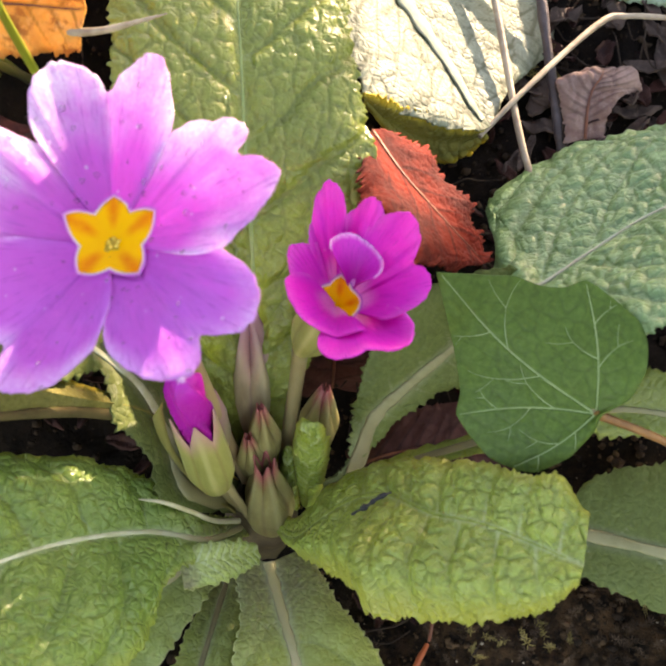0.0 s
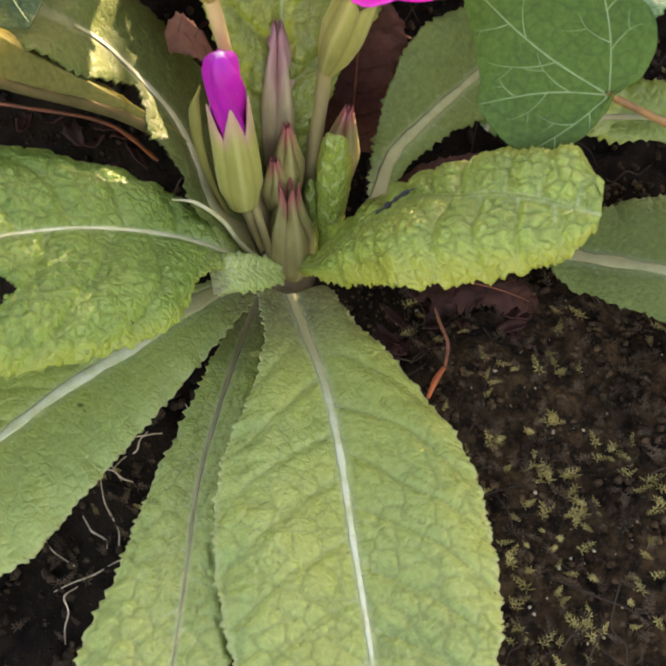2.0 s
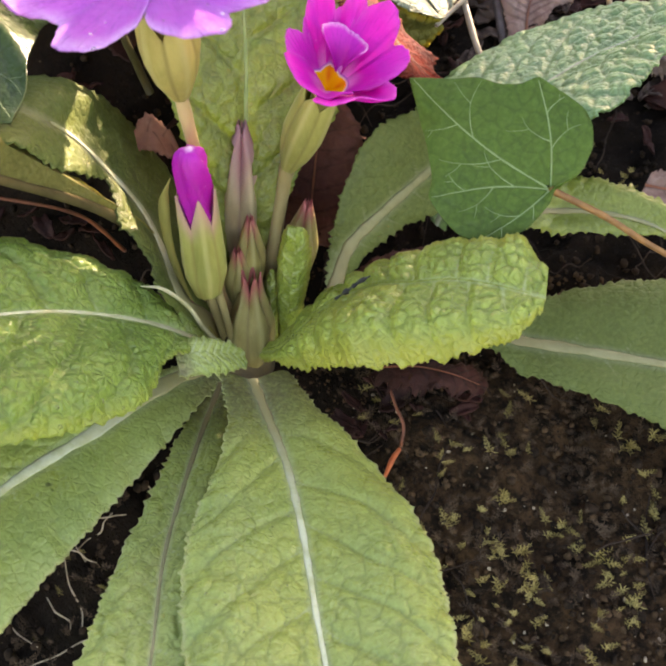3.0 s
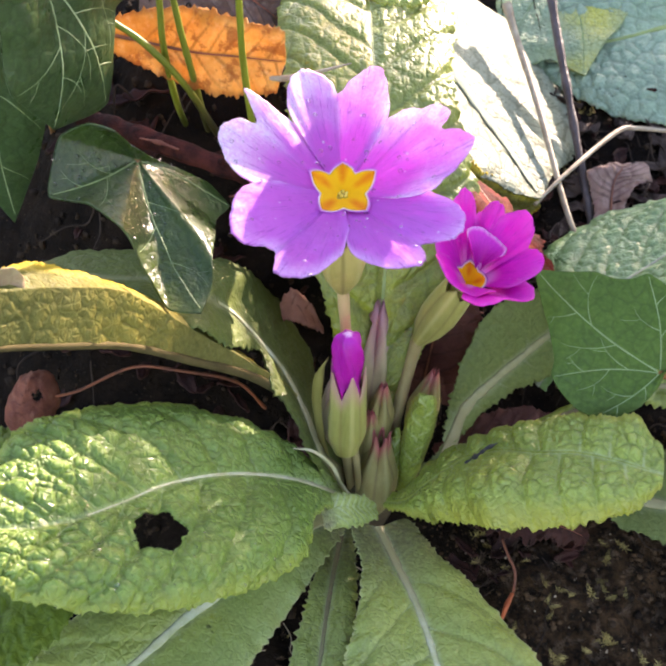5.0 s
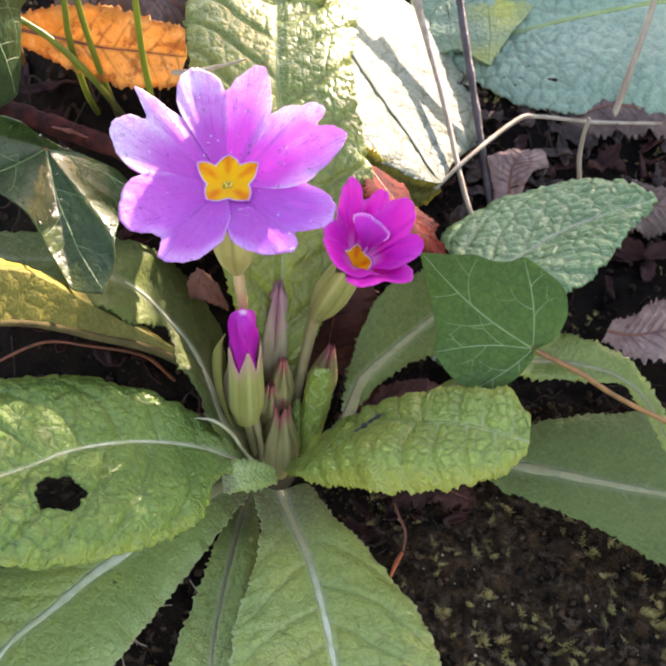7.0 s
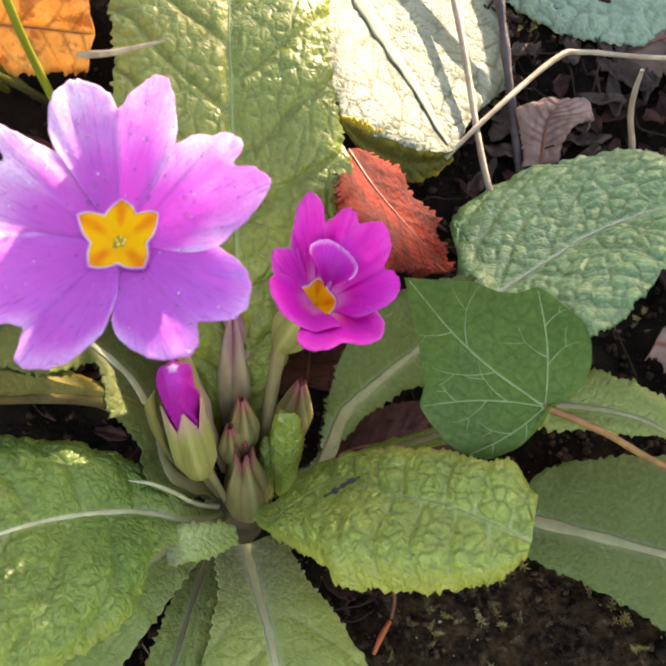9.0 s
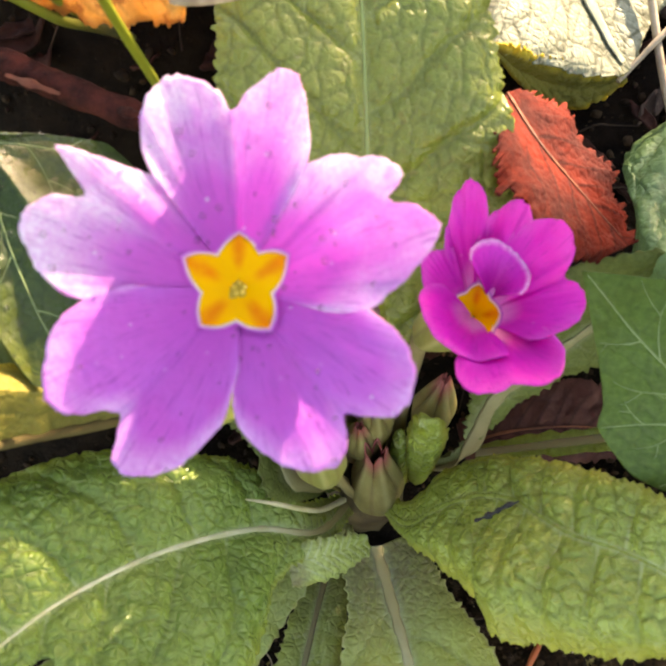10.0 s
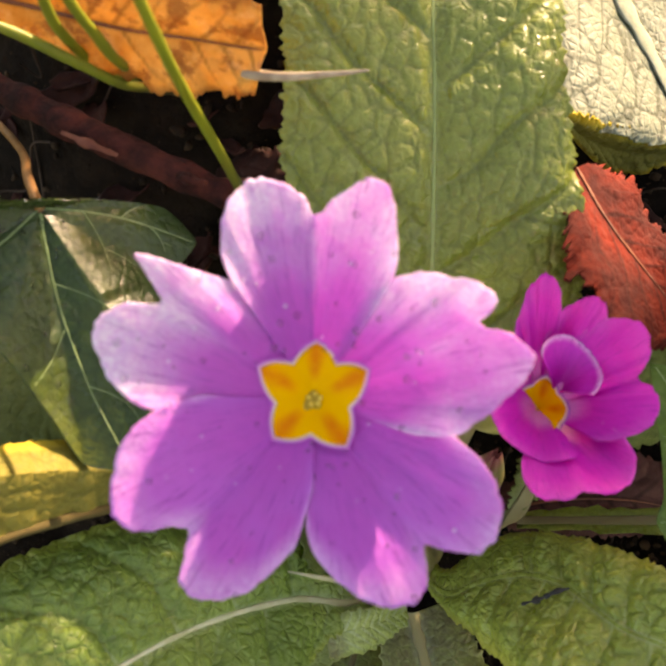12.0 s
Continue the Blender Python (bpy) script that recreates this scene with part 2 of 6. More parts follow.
# darker copy of the primrose leaf, shade included in its colour
LEAF_SHADED = leaf_material("shaded_primrose_leaf", (0.125, 0.155, 0.04), (0.095, 0.12, 0.03), (0.40, 0.40, 0.25), gloss=0.5, through_share=0.14, net=0.4, wet=0.08, shine=0.2)
# yellowing tissue; the bright edge also carries the sunlight on the crest
LEAF_YELLOWING = leaf_material("yellowing_primrose_leaf", (0.20, 0.18, 0.05), (0.14, 0.135, 0.035), (0.36, 0.30, 0.12), (0.30, 0.25, 0.05), gloss=0.5, edge=(0.62, 0.45, 0.05), wet=0.0, shine=0.14)
LEAF_BACK = leaf_material("tall_primrose_leaf", (0.26, 0.30, 0.055), (0.19, 0.235, 0.04), (0.37, 0.41, 0.15), (0.27, 0.295, 0.05), gloss=0.34, through_share=0.36, net=0.45, wet=0.5, shine=0.45)
LEAF_BLUE = leaf_material("cool_green_primrose_leaf", (0.20, 0.315, 0.125), (0.15, 0.25, 0.095), (0.48, 0.58, 0.38), gloss=0.36, net=0.6, wet=0.35)
# these two greens are lightened, sun haze put into the colour
LEAF_COOL = leaf_material("haze_paled_cool_leaf", (0.32, 0.42, 0.28), (0.24, 0.34, 0.22), (0.50, 0.58, 0.42), gloss=0.36, net=0.6, wet=0.35)
LEAF_PATCHED = leaf_material("yellow_patched_leaf", (0.26, 0.35, 0.21), (0.19, 0.28, 0.16), (0.36, 0.44, 0.26), (0.55, 0.50, 0.06), gloss=0.46)
LEAF_WITHERED = leaf_material("withered_leaf", (0.30, 0.27, 0.12), (0.38, 0.24, 0.15), (0.40, 0.30, 0.2), (0.42, 0.27, 0.18), gloss=0.6)
LEAF_PALE = leaf_material("pale_leaf_underside", (0.36, 0.375, 0.28), (0.275, 0.295, 0.205), (0.13, 0.15, 0.10), gloss=0.55, net=0.95, wet=0.04, streak=0.85, shine=0.2)
IVY = leaf_material("ivy_leaf", (0.074, 0.132, 0.016), (0.052, 0.10, 0.012), (0.30, 0.38, 0.16), gloss=0.4, through_share=0.2, net=0.25, streak=0.3, wet=0.06, shine=0.25, micro=0.12)
IVY_DARK = leaf_material("dark_ivy_leaf", (0.045, 0.085, 0.026), (0.03, 0.060, 0.018), (0.32, 0.42, 0.22), gloss=0.34, through_share=0.18, net=0.3, streak=0.3, wet=0.45, shine=0.5, micro=0.12)
IVY_GLOSSY = leaf_material("glossy_ivy_leaf", (0.052, 0.095, 0.02), (0.03, 0.06, 0.013), (0.28, 0.36, 0.18), (0.15, 0.17, 0.018), gloss=0.28, through_share=0.36, net=0.3, wet=0.38, streak=0.3, shine=0.42, micro=0.2)
IVY_VEIN = plain_material("ivy_vein", (0.22, 0.31, 0.12), (0.15, 0.22, 0.075), 300, 0.5)
IVY_VEIN_PALE = plain_material("pale_ivy_vein", (0.33, 0.41, 0.22), (0.22, 0.29, 0.13), 300, 0.5)
RIB = plain_material("pale_midrib", (0.60, 0.61, 0.40), (0.44, 0.45, 0.23), 300, 0.55, 0.0001, foot=(0.29, 0.25, 0.11))
RIB_DULL = plain_material("greenish_midrib", (0.29, 0.27, 0.135), (0.21, 0.20, 0.09), 300, 0.55, 0.0001, foot=(0.24, 0.19, 0.09))
RIB_LIGHT = plain_material("light_green_midrib", (0.29, 0.35, 0.12), (0.22, 0.28, 0.085), 300, 0.5, 0.0001)
RIB_GREY = plain_material("grey_green_midrib", (0.36, 0.37, 0.27), (0.26, 0.28, 0.19), 300, 0.75, 0.0002)
RIB_THICK = plain_material("yellow_green_stalk", (0.105, 0.08, 0.03), (0.07, 0.052, 0.02), 200, 0.85, 0.0001)
IVY_STALK = plain_material("ivy_stalk", (0.32, 0.15, 0.045), (0.18, 0.08, 0.025), 300, 0.45)
PETAL = petal_material("lilac_petal", (0.66, 0.085, 0.60), (0.66, 0.14, 0.68), (0.90, 0.66, 0.92), (0.42, 0.065, 0.46), 0.46, 0.75, frost_from=0.78, dew=0.7)
# frosted tissue whitened further: sunlight on the upper petals put into the colour
PETAL_FROSTED_LIT = petal_material("sunlit_frosted_lilac_petal", (0.68, 0.09, 0.61), (0.68, 0.17, 0.69), (0.93, 0.84, 0.95), (0.42, 0.08, 0.47), 0.5, 1.0, frost_from=0.5, dew=0.7)
PETAL_DEEP = petal_material("magenta_petal", (0.80, 0.006, 0.52), (0.80, 0.014, 0.58), (0.92, 0.46, 0.84), (0.54, 0.004, 0.40), 0.45, 0.2, 0.0, 0.12, heart=(0.90, 0.36, 0.74), frost_from=0.78)
PETAL_PINK = petal_material("deep_magenta_inner_petal", (0.60, 0.004, 0.36), (0.70, 0.02, 0.52), (0.94, 0.66, 0.88), (0.42, 0.006, 0.32), 0.3, 0.7, 0.0, 0.1, frost_from=0.86)
PETAL_BUD = petal_material("bud_petal", (0.50, 0.003, 0.34), (0.52, 0.005, 0.42), (0.94, 0.76, 0.90), (0.20, 0.002, 0.17), 0.14, 1.0, 0.0, 0.1, frost_from=0.78)
EYE = eye_material()
EYE_RIM = eye_rim_material()
THROAT = plain_material("golden_throat", (0.50, 0.32, 0.02), (0.36, 0.22, 0.015), 900, 0.4)
POLLEN = plain_material("pollen", (0.85, 0.62, 0.12), (0.75, 0.5, 0.06), 900, 0.6)
CALYX = plain_material("green_calyx", (0.43, 0.38, 0.12), (0.30, 0.28, 0.075), 260, 0.45, 0.0003, (1, 1, 0.25), 0.3, ribs=((0.24, 0.20, 0.06), (0.56, 0.50, 0.22)))
CALYX_BUD = plain_material("bud_calyx", (0.43, 0.40, 0.12), (0.31, 0.30, 0.075), 260, 0.45, 0.0003, (1, 1, 0.25), 0.25, (0.56, 0.33, 0.25), tip_from=0.62, ribs=((0.31, 0.24, 0.07), (0.58, 0.52, 0.22)))
CALYX_YELLOW = plain_material("yellow_calyx", (0.58, 0.46, 0.16), (0.42, 0.34, 0.10), 260, 0.45, 0.0003, (1, 1, 0.25), 0.3, ribs=((0.26, 0.19, 0.06), (0.60, 0.52, 0.24)))
CALYX_RED = plain_material("red_tipped_calyx", (0.37, 0.31, 0.11), (0.25, 0.20, 0.07), 260, 0.5, 0.0003, (1, 1, 0.25), 0.2, (0.44, 0.12, 0.11), tip_from=0.74, ribs=((0.20, 0.13, 0.06), (0.48, 0.42, 0.18)))
CALYX_PINK = plain_material("pink_tipped_calyx", (0.52, 0.43, 0.23), (0.40, 0.31, 0.17), 260, 0.5, 0.0003, (1, 1, 0.25), 0.25, (0.52, 0.26, 0.28), tip_from=0.55, ribs=((0.33, 0.22, 0.16), (0.54, 0.46, 0.28)))
STALK = plain_material("flower_stalk", (0.52, 0.35, 0.17), (0.40, 0.29, 0.13), 260, 0.5, 0.0002, (1, 1, 0.2))
STALK_GREEN = plain_material("olive_stalk", (0.33, 0.26, 0.115), (0.24, 0.18, 0.075), 260, 0.5, 0.0002, (1, 1, 0.2))
BRACT = plain_material("pale_bract", (0.52, 0.48, 0.30), (0.42, 0.38, 0.2), 300, 0.45)
CROWN = plain_material("crown_tissue", (0.10, 0.075, 0.035), (0.05, 0.035, 0.02), 260, 0.6)
GRASS = plain_material("grass_stem", (0.22, 0.25, 0.022), (0.15, 0.17, 0.02), 200, 0.45, 0.0001, (1, 1, 0.2), 0.2, foot=(0.08, 0.07, 0.025))
ORANGE = dead_material("orange_dead_leaf", (0.82, 0.46, 0.12), (0.62, 0.27, 0.04), (0.90, 0.66, 0.34), 0.4, scorch=(0.30, 0.09, 0.02))
RUST = dead_material("rusty_dead_leaf", (0.20, 0.018, 0.006), (0.06, 0.007, 0.004), (0.20, 0.066, 0.052), 0.12, 0.85)
DARK_RED = dead_material("dark_red_dead_leaf", (0.05, 0.014, 0.009), (0.022, 0.008, 0.006), (0.07, 0.026, 0.018), 0.03)
MAROON = dead_material("maroon_dead_leaf", (0.125, 0.046, 0.034), (0.075, 0.026, 0.020), (0.16, 0.075, 0.058))
BROWN = dead_material("brown_dead_leaf", (0.20, 0.13, 0.10), (0.09, 0.055, 0.045), (0.40, 0.32, 0.27))
PALE_BROWN = dead_material("pale_brown_dead_leaf", (0.34, 0.22, 0.18), (0.20, 0.11, 0.09), (0.50, 0.38, 0.32))
FRAGMENT = dead_material("red_brown_dead_leaf", (0.26, 0.11, 0.07), (0.14, 0.055, 0.04), (0.36, 0.19, 0.13))
LITTER = dead_material("decayed_litter", (0.085, 0.055, 0.042), (0.035, 0.022, 0.017), (0.17, 0.12, 0.10), 0.05)
HUSK = dead_material("husk_skin", (0.27, 0.09, 0.05), (0.13, 0.04, 0.028), (0.40, 0.20, 0.12))
STRAW = plain_material("dry_straw", (0.45, 0.36, 0.25), (0.28, 0.20, 0.13), 260, 0.55, 0.0002, (1, 1, 0.15))
TWIG = plain_material("dark_twig", (0.10, 0.075, 0.07), (0.05, 0.035, 0.035), 260, 0.5, 0.0004, (1, 1, 0.3))
ORANGE_TWIG = plain_material("orange_red_twig", (0.46, 0.11, 0.035), (0.30, 0.06, 0.02), 260, 0.5, 0.0003)
RED_TWIG = plain_material("red_brown_twig", (0.26, 0.08, 0.035), (0.13, 0.045, 0.025), 260, 0.5, 0.0003)
MAROON_STEM = plain_material("maroon_stem", (0.085, 0.02, 0.014), (0.018, 0.007, 0.006), 320, 0.85, 0.0008)
MOSS = plain_material("moss", (0.62, 0.50, 0.19), (0.26, 0.20, 0.06), 260, 0.7, 0.0002, None, 0.25)
MOSS_DRY = plain_material("dried_moss", (0.15, 0.098, 0.06), (0.04, 0.026, 0.017), 200, 0.85)
CRUMB = plain_material("soil_crumbs", (0.042, 0.025, 0.014), (0.011, 0.007, 0.0045), 300, 0.85, 0.0005)
LOAM = plain_material("loam_crumbs", (0.09, 0.052, 0.026), (0.02, 0.012, 0.007), 300, 0.9, 0.0005)
FIBRE = plain_material("root_fibres", (0.05, 0.033, 0.024), (0.025, 0.017, 0.013), 200, 0.9)
SPECK = plain_material("dark_speck", (0.02, 0.02, 0.02), (0.05, 0.045, 0.04), 900, 0.6)
BARK = plain_material("old_bark", (0.13, 0.095, 0.07), (0.05, 0.035, 0.026), 60, 0.9, 0.002, (1, 1, 0.2))
CUT_WOOD = plain_material("weathered_wood", (0.30, 0.23, 0.16), (0.18, 0.13, 0.09), 80, 0.85, 0.001)
DEW = bpy.data.materials.new("dew")
DEW.use_nodes = True
DEW.node_tree.nodes["Principled BSDF"].inputs["Transmission Weight"].default_value = 1.0
DEW.node_tree.nodes["Principled BSDF"].inputs["Roughness"].default_value = 0.02
DEW.node_tree.nodes["Principled BSDF"].inputs["IOR"].default_value = 1.33


# ---- builders ----
def thing(name, at, label, category, group="", kind=""):
    ob = new(name)
    ob.empty_display_size = 0.01
    ob.location = Vector(at) * MM
    return tagged(ob, label, category, group, kind)


def mesh_object(name, verts, faces, mat, parent=None, label="", attrs=None, thick=0.0, at=(0, 0, 0)):
    """verts in millimetres of the place."""
    me = bpy.data.meshes.new(name)
    me.from_pydata([tuple(v) for v in (np.asarray(verts, float) - np.asarray(at, float)) * MM], [], faces)
    if thick:
        tilt = np.array([p.normal.z * p.area for p in me.polygons])
        if tilt.sum() < -0.2 * np.abs(tilt).sum():
            me.flip_normals()
    me.polygons.foreach_set("use_smooth", [True] * len(me.polygons))
    for key, values in (attrs or {}).items():
        me.attributes.new(key, "FLOAT", "POINT").data.foreach_set("value", np.ascontiguousarray(values, dtype=np.float32).ravel())
    me.materials.append(mat)
    me.update()
    ob = new(name, me)
    ob.location = Vector(at) * MM
    if parent is not None:
        ob.parent = parent
        root = parent
        base = Vector((0, 0, 0))
        while root is not None:
            base += root.location
            root = root.parent
        ob.location = Vector(at) * MM - base
    if thick:
        s = ob.modifiers.new("thickness", "SOLIDIFY")
        s.thickness, s.offset = thick * MM, -1
    if label:
        ob["label"] = label
    return ob


def spline(points, n):
    """A smooth curve through the points, n samples."""
    p = np.asarray(points, float)
    p = np.vstack([2 * p[0] - p[1], p, 2 * p[-1] - p[-2]])
    t = np.linspace(0, len(p) - 3 - 1e-6, n)
    k = t.astype(int)
    t = (t - k)[:, None]
    a, b, c, d = p[k], p[k + 1], p[k + 2], p[k + 3]
    return 0.5 * (2 * b + (c - a) * t + (2 * a - 5 * b + 4 * c - d) * t**2 + (3 * b - a - 3 * c + d) * t**3)


def unit(v):
    return v / (np.linalg.norm(v, axis=-1, keepdims=True) + 1e-9)


def wave(x, seed, octaves=3):
    """Smooth one-dimensional noise between about -1 and 1."""
    r = np.random.default_rng(seed)
    out = 0 * x
    for o in range(octaves):
        out = out + np.sin(x * (1.7**o) * r.uniform(0.8, 1.25) + r.uniform(0, 6.3)) / 1.5**o
    return out / 1.8


def cells(x, y, size, seed):
    """Distance from the borders of an uneven net of cells of that size."""
    r = np.random.default_rng(seed)
    jig = r.uniform(-0.42, 0.42, (64, 64, 2))
    gx, gy = np.floor(x / size).astype(int), np.floor(y / size).astype(int)
    near = np.full((2,) + x.shape, 1e9)
    for i in (-2, -1, 0, 1, 2):
        for j in (-2, -1, 0, 1, 2):
            cx, cy = gx + i, gy + j
            o = jig[cx % 64, cy % 64]
            d = np.hypot((cx + 0.5 + o[..., 0]) * size - x, (cy + 0.5 + o[..., 1]) * size - y)
            near[1] = np.minimum(near[1], np.maximum(near[0], d))
            near[0] = np.minimum(near[0], d)
    return near[1] - near[0]


def cells_on(p, size, seed):
    """The same net, cut by a surface out of cells in space, so that it is even on curved blades."""
    jig = np.random.default_rng(seed).uniform(-0.4, 0.4, (32, 32, 32, 3))
    g = np.floor(p / size).astype(int)
    first, second = np.full(p.shape[:-1], 1e9), np.full(p.shape[:-1], 1e9)
    for i in (-1, 0, 1):
        for j in (-1, 0, 1):
            for k in (-1, 0, 1):
                c = g + (i, j, k)
                d = np.linalg.norm((c + 0.5 + jig[c[..., 0] % 32, c[..., 1] % 32, c[..., 2] % 32]) * size - p, axis=-1)
                second = np.minimum(second, np.maximum(first, d))
                first = np.minimum(first, d)
    return second - first


def grid_faces(nu, nv, closed=False, keep=None):
    faces = []
    for i in range(nu - 1):
        for j in range(nv if closed else nv - 1):
            k = (j + 1) % nv
            if keep is None or keep[i, j]:
                faces.append((i * nv + j, (i + 1) * nv + j, (i + 1) * nv + k, i * nv + k))
    return faces


def tube(points, radii, sides=8, n=24, wobble=0.0, seed=0, flat=1.0, face=None):
    """Vertices, faces and the run from 0 to 1 of a tapered, slightly uneven round bar."""
    c = spline(points, n)
    r = np.interp(np.linspace(0, 1, n), np.linspace(0, 1, len(radii)), radii)
    t = unit(np.gradient(c, axis=0))
    up = np.array([0.13, 0.31, 0.94]) if abs(t[0] @ [0.13, 0.31, 0.94]) < 0.9 else np.array([1.0, 0, 0])
    a = unit(np.cross(t, up if face is None else face))
    b = np.cross(a, t)
    r = r * (1 + wobble * wave(np.arange(n) * 0.9, seed))
    ang = np.linspace(0, 2 * np.pi, sides, endpoint=False)
    v = c[:, None] + r[:, None, None] * (np.cos(ang)[None, :, None] * a[:, None] + flat * np.sin(ang)[None, :, None] * b[:, None])
    verts = np.vstack([v.reshape(-1, 3), c[:1], c[-1:]])
    faces = grid_faces(n, sides, True)
    e = n * sides
    faces += [(e, (k + 1) % sides, k) for k in range(sides)] + [(e + 1, e - sides + k, e - sides + (k + 1) % sides) for k in range(sides)]
    run = np.r_[np.repeat(np.linspace(0, 1, n), sides), 0, 1]
    return verts, faces, run


def bar(name, points, radii, mat, parent=None, label="", sides=8, n=24, wobble=0.05, seed=0, at=(0, 0, 0), flat=1.0, face=None):
    v, f, run = tube(points, radii, sides, n, wobble, seed, flat, face)
    return mesh_object(name, v, f, mat, parent, label, {"rad": run}, at=at)


def leaf(parent, rows, mat, label="", seed=1, rib=1.0, rib_mat=None, nu=150, nv=72, quilt=0.45, cell=2.6, lateral=9, slant=0.7,
         bow=0.10, teeth=0.6, ruffle=0.3, holes=(), name="leaf", thick=0.3, ridge=False, tail=1.0, swell=(0.6, 1.2), one_rim=False, bulge=0.0, veined=1.0):
    """A leaf blade lofted from rows of (left margin, midrib, right margin) from stalk to tip, with lateral veins,
    a puckered net between them, a toothed and ruffled margin, ragged holes, and its midrib as a part of its own."""
    rows = np.asarray(rows, float)
    u = np.linspace(0, 1, nu)
    left, mid, right = (spline(rows[:, k], nu) for k in range(3))
    along = unit(np.gradient(mid, axis=0))
    normal = unit(np.cross(along, left - right))
    if normal[nu // 2, 2] < 0:
        normal = -normal
    run = np.r_[0, np.cumsum(np.linalg.norm(np.diff(mid, axis=0), axis=1))]
    v = np.linspace(-1, 1, nv)
    t, side = np.abs(v), v > 0
    edge = np.where(side[None, :, None], right[:, None], left[:, None])
    width = np.linalg.norm(edge - mid[:, None], axis=2)
    bite = teeth * (np.abs(wave(run * 1.9, seed)) + 0.6 * np.abs(wave(run * 4.3, seed + 1)) - 0.45)
    bite2 = teeth * (np.abs(wave(run * 1.9, seed + 5)) + 0.6 * np.abs(wave(run * 4.3, seed + 6)) - 0.45)
    reach = t[None] + t[None] ** 8 * np.where(side[None], bite2[:, None], bite[:, None]) / np.maximum(width, 1.5)
    su, sv = run[:, None] + 0 * t, t[None] * width
    gap = run[-1] / lateral
    phase = (su - slant * sv - 0.012 * sv**2 + 0.7 * wave(su * 0.35 + 3 * side[None], seed + 9) + np.where(side[None], gap * 0.45, 0)) / gap
    off = np.abs((phase % 1) - 0.5) * gap
    young = np.clip((u - 0.05) / 0.2, 0, 1)[:, None]
    grown = young * (swell[0] + (swell[1] - swell[0]) * u[:, None])
    lateral_line = np.exp(-((off / (0.4 if ridge else 0.26)) ** 2)) * young
    vein = lateral_line * ((1 - 0.5 * t[None]) if ridge else np.exp(-sv / 3.6))
    if rib:
        vein = np.maximum(vein, 0.75 * np.exp(-((sv / (0.3 + rib * (0.25 + 1.3 * (1 - u[:, None])))) ** 2)))
    groove = np.exp(-((off / 0.55) ** 2)) * young
    flat = mid[:, None] + (edge - mid[:, None]) * t[None, :, None]
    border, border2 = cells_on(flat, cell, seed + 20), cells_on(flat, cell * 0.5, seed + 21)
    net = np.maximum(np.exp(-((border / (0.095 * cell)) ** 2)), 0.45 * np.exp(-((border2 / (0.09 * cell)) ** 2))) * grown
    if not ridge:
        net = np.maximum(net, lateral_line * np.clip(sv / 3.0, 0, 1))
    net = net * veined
    pillow = 1 - (1 - np.clip(border / (0.42 * cell), 0, 1)) ** 2
    lift = quilt * grown * pillow * (1 - (0.0 if ridge else 0.75) * groove) + 0.17 * quilt * grown * (1 - np.exp(-border2 / (0.16 * cell)))
    if ridge:
        lift += 0.9 * quilt * np.exp(-((off / 0.9) ** 2)) * young * (1 - 0.3 * t[None])
    lift += bulge * (1 - np.exp(-((off / 1.0) ** 2))) * young
    lift *= np.minimum(1, sv / 1.6)
    lift += ruffle * t[None] ** 3 * wave(run * 0.75, seed + 30)[:, None] * np.where(side[None], 1, -0.8) * young
    dome = np.where(side, *(bow[::-1] if isinstance(bow, tuple) else (bow, bow)))
    lift += dome[None] * width * (6.75 * t**2 * (1 - t))[None]
    p = mid[:, None] + (edge - mid[:, None]) * reach[..., None] + normal[:, None] * lift[..., None]
    keep = np.ones((nu - 1, nv - 1), bool)
    centre = (p[1:, 1:] + p[:-1, :-1]) / 2
    for hx, hy, hz, hr in holes:
        d = centre - np.array([hx, hy, hz])
        ragged = hr * (1 + 0.2 * wave(np.arctan2(d[..., 1], d[..., 0]) * 2.0, seed + 40))
        keep &= np.linalg.norm(d, axis=2) > ragged
    rim = np.where(side, t, 0 if one_rim else t)[None] * np.ones((nu, 1))
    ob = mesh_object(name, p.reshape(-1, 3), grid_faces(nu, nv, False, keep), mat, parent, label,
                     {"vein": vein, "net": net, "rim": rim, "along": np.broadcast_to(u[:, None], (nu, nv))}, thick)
    if rib:
        line = mid + normal * (0.12 + 0.05 * rib)
        m = max(12, nu // 3)
        pick = np.linspace(0, int((nu - 1) * 0.93 * tail), m).astype(int)
        size = rib * (0.16 + 0.7 * (1 - np.linspace(0, 1, m)) ** 1.1)
        bar("midrib", line[pick], size, rib_mat or RIB, ob, "pale raised midrib", 8, m, 0.2, seed, flat=0.2, face=normal[pick])
    return ob


class Corolla:
    """The common bowl of a flower: height and reach round the throat, from its lobe tips."""

    def __init__(self, centre, lobes, power=1.25):
        self.c, self.power = np.asarray(centre, float), power
        d = np.array(lobes, float) - self.c
        ang, reach = np.degrees(np.arctan2(d[:, 1], d[:, 0])), np.hypot(d[:, 0], d[:, 1])
        k = np.argsort(ang)
        grid = np.arange(-540, 541, 3.0)
        turn = np.concatenate([ang[k] + t for t in (-720, -360, 0, 360, 720)])
        soft = np.exp(-((np.arange(-8, 9) / 4.0) ** 2))
        soft /= soft.sum()
        self.grid = grid
        self.high = np.convolve(np.interp(grid, turn, np.tile(d[k, 2], 5)), soft, "same")
        self.reach = np.convolve(np.interp(grid, turn, np.tile(reach[k], 5)), soft, "same")

    def height(self, bearing, r):
        b = (bearing + 180) % 360 - 180
        far = np.interp(b, self.grid, self.reach)
        return np.interp(b, self.grid, self.high) * np.clip(r / far, 0, None) ** self.power


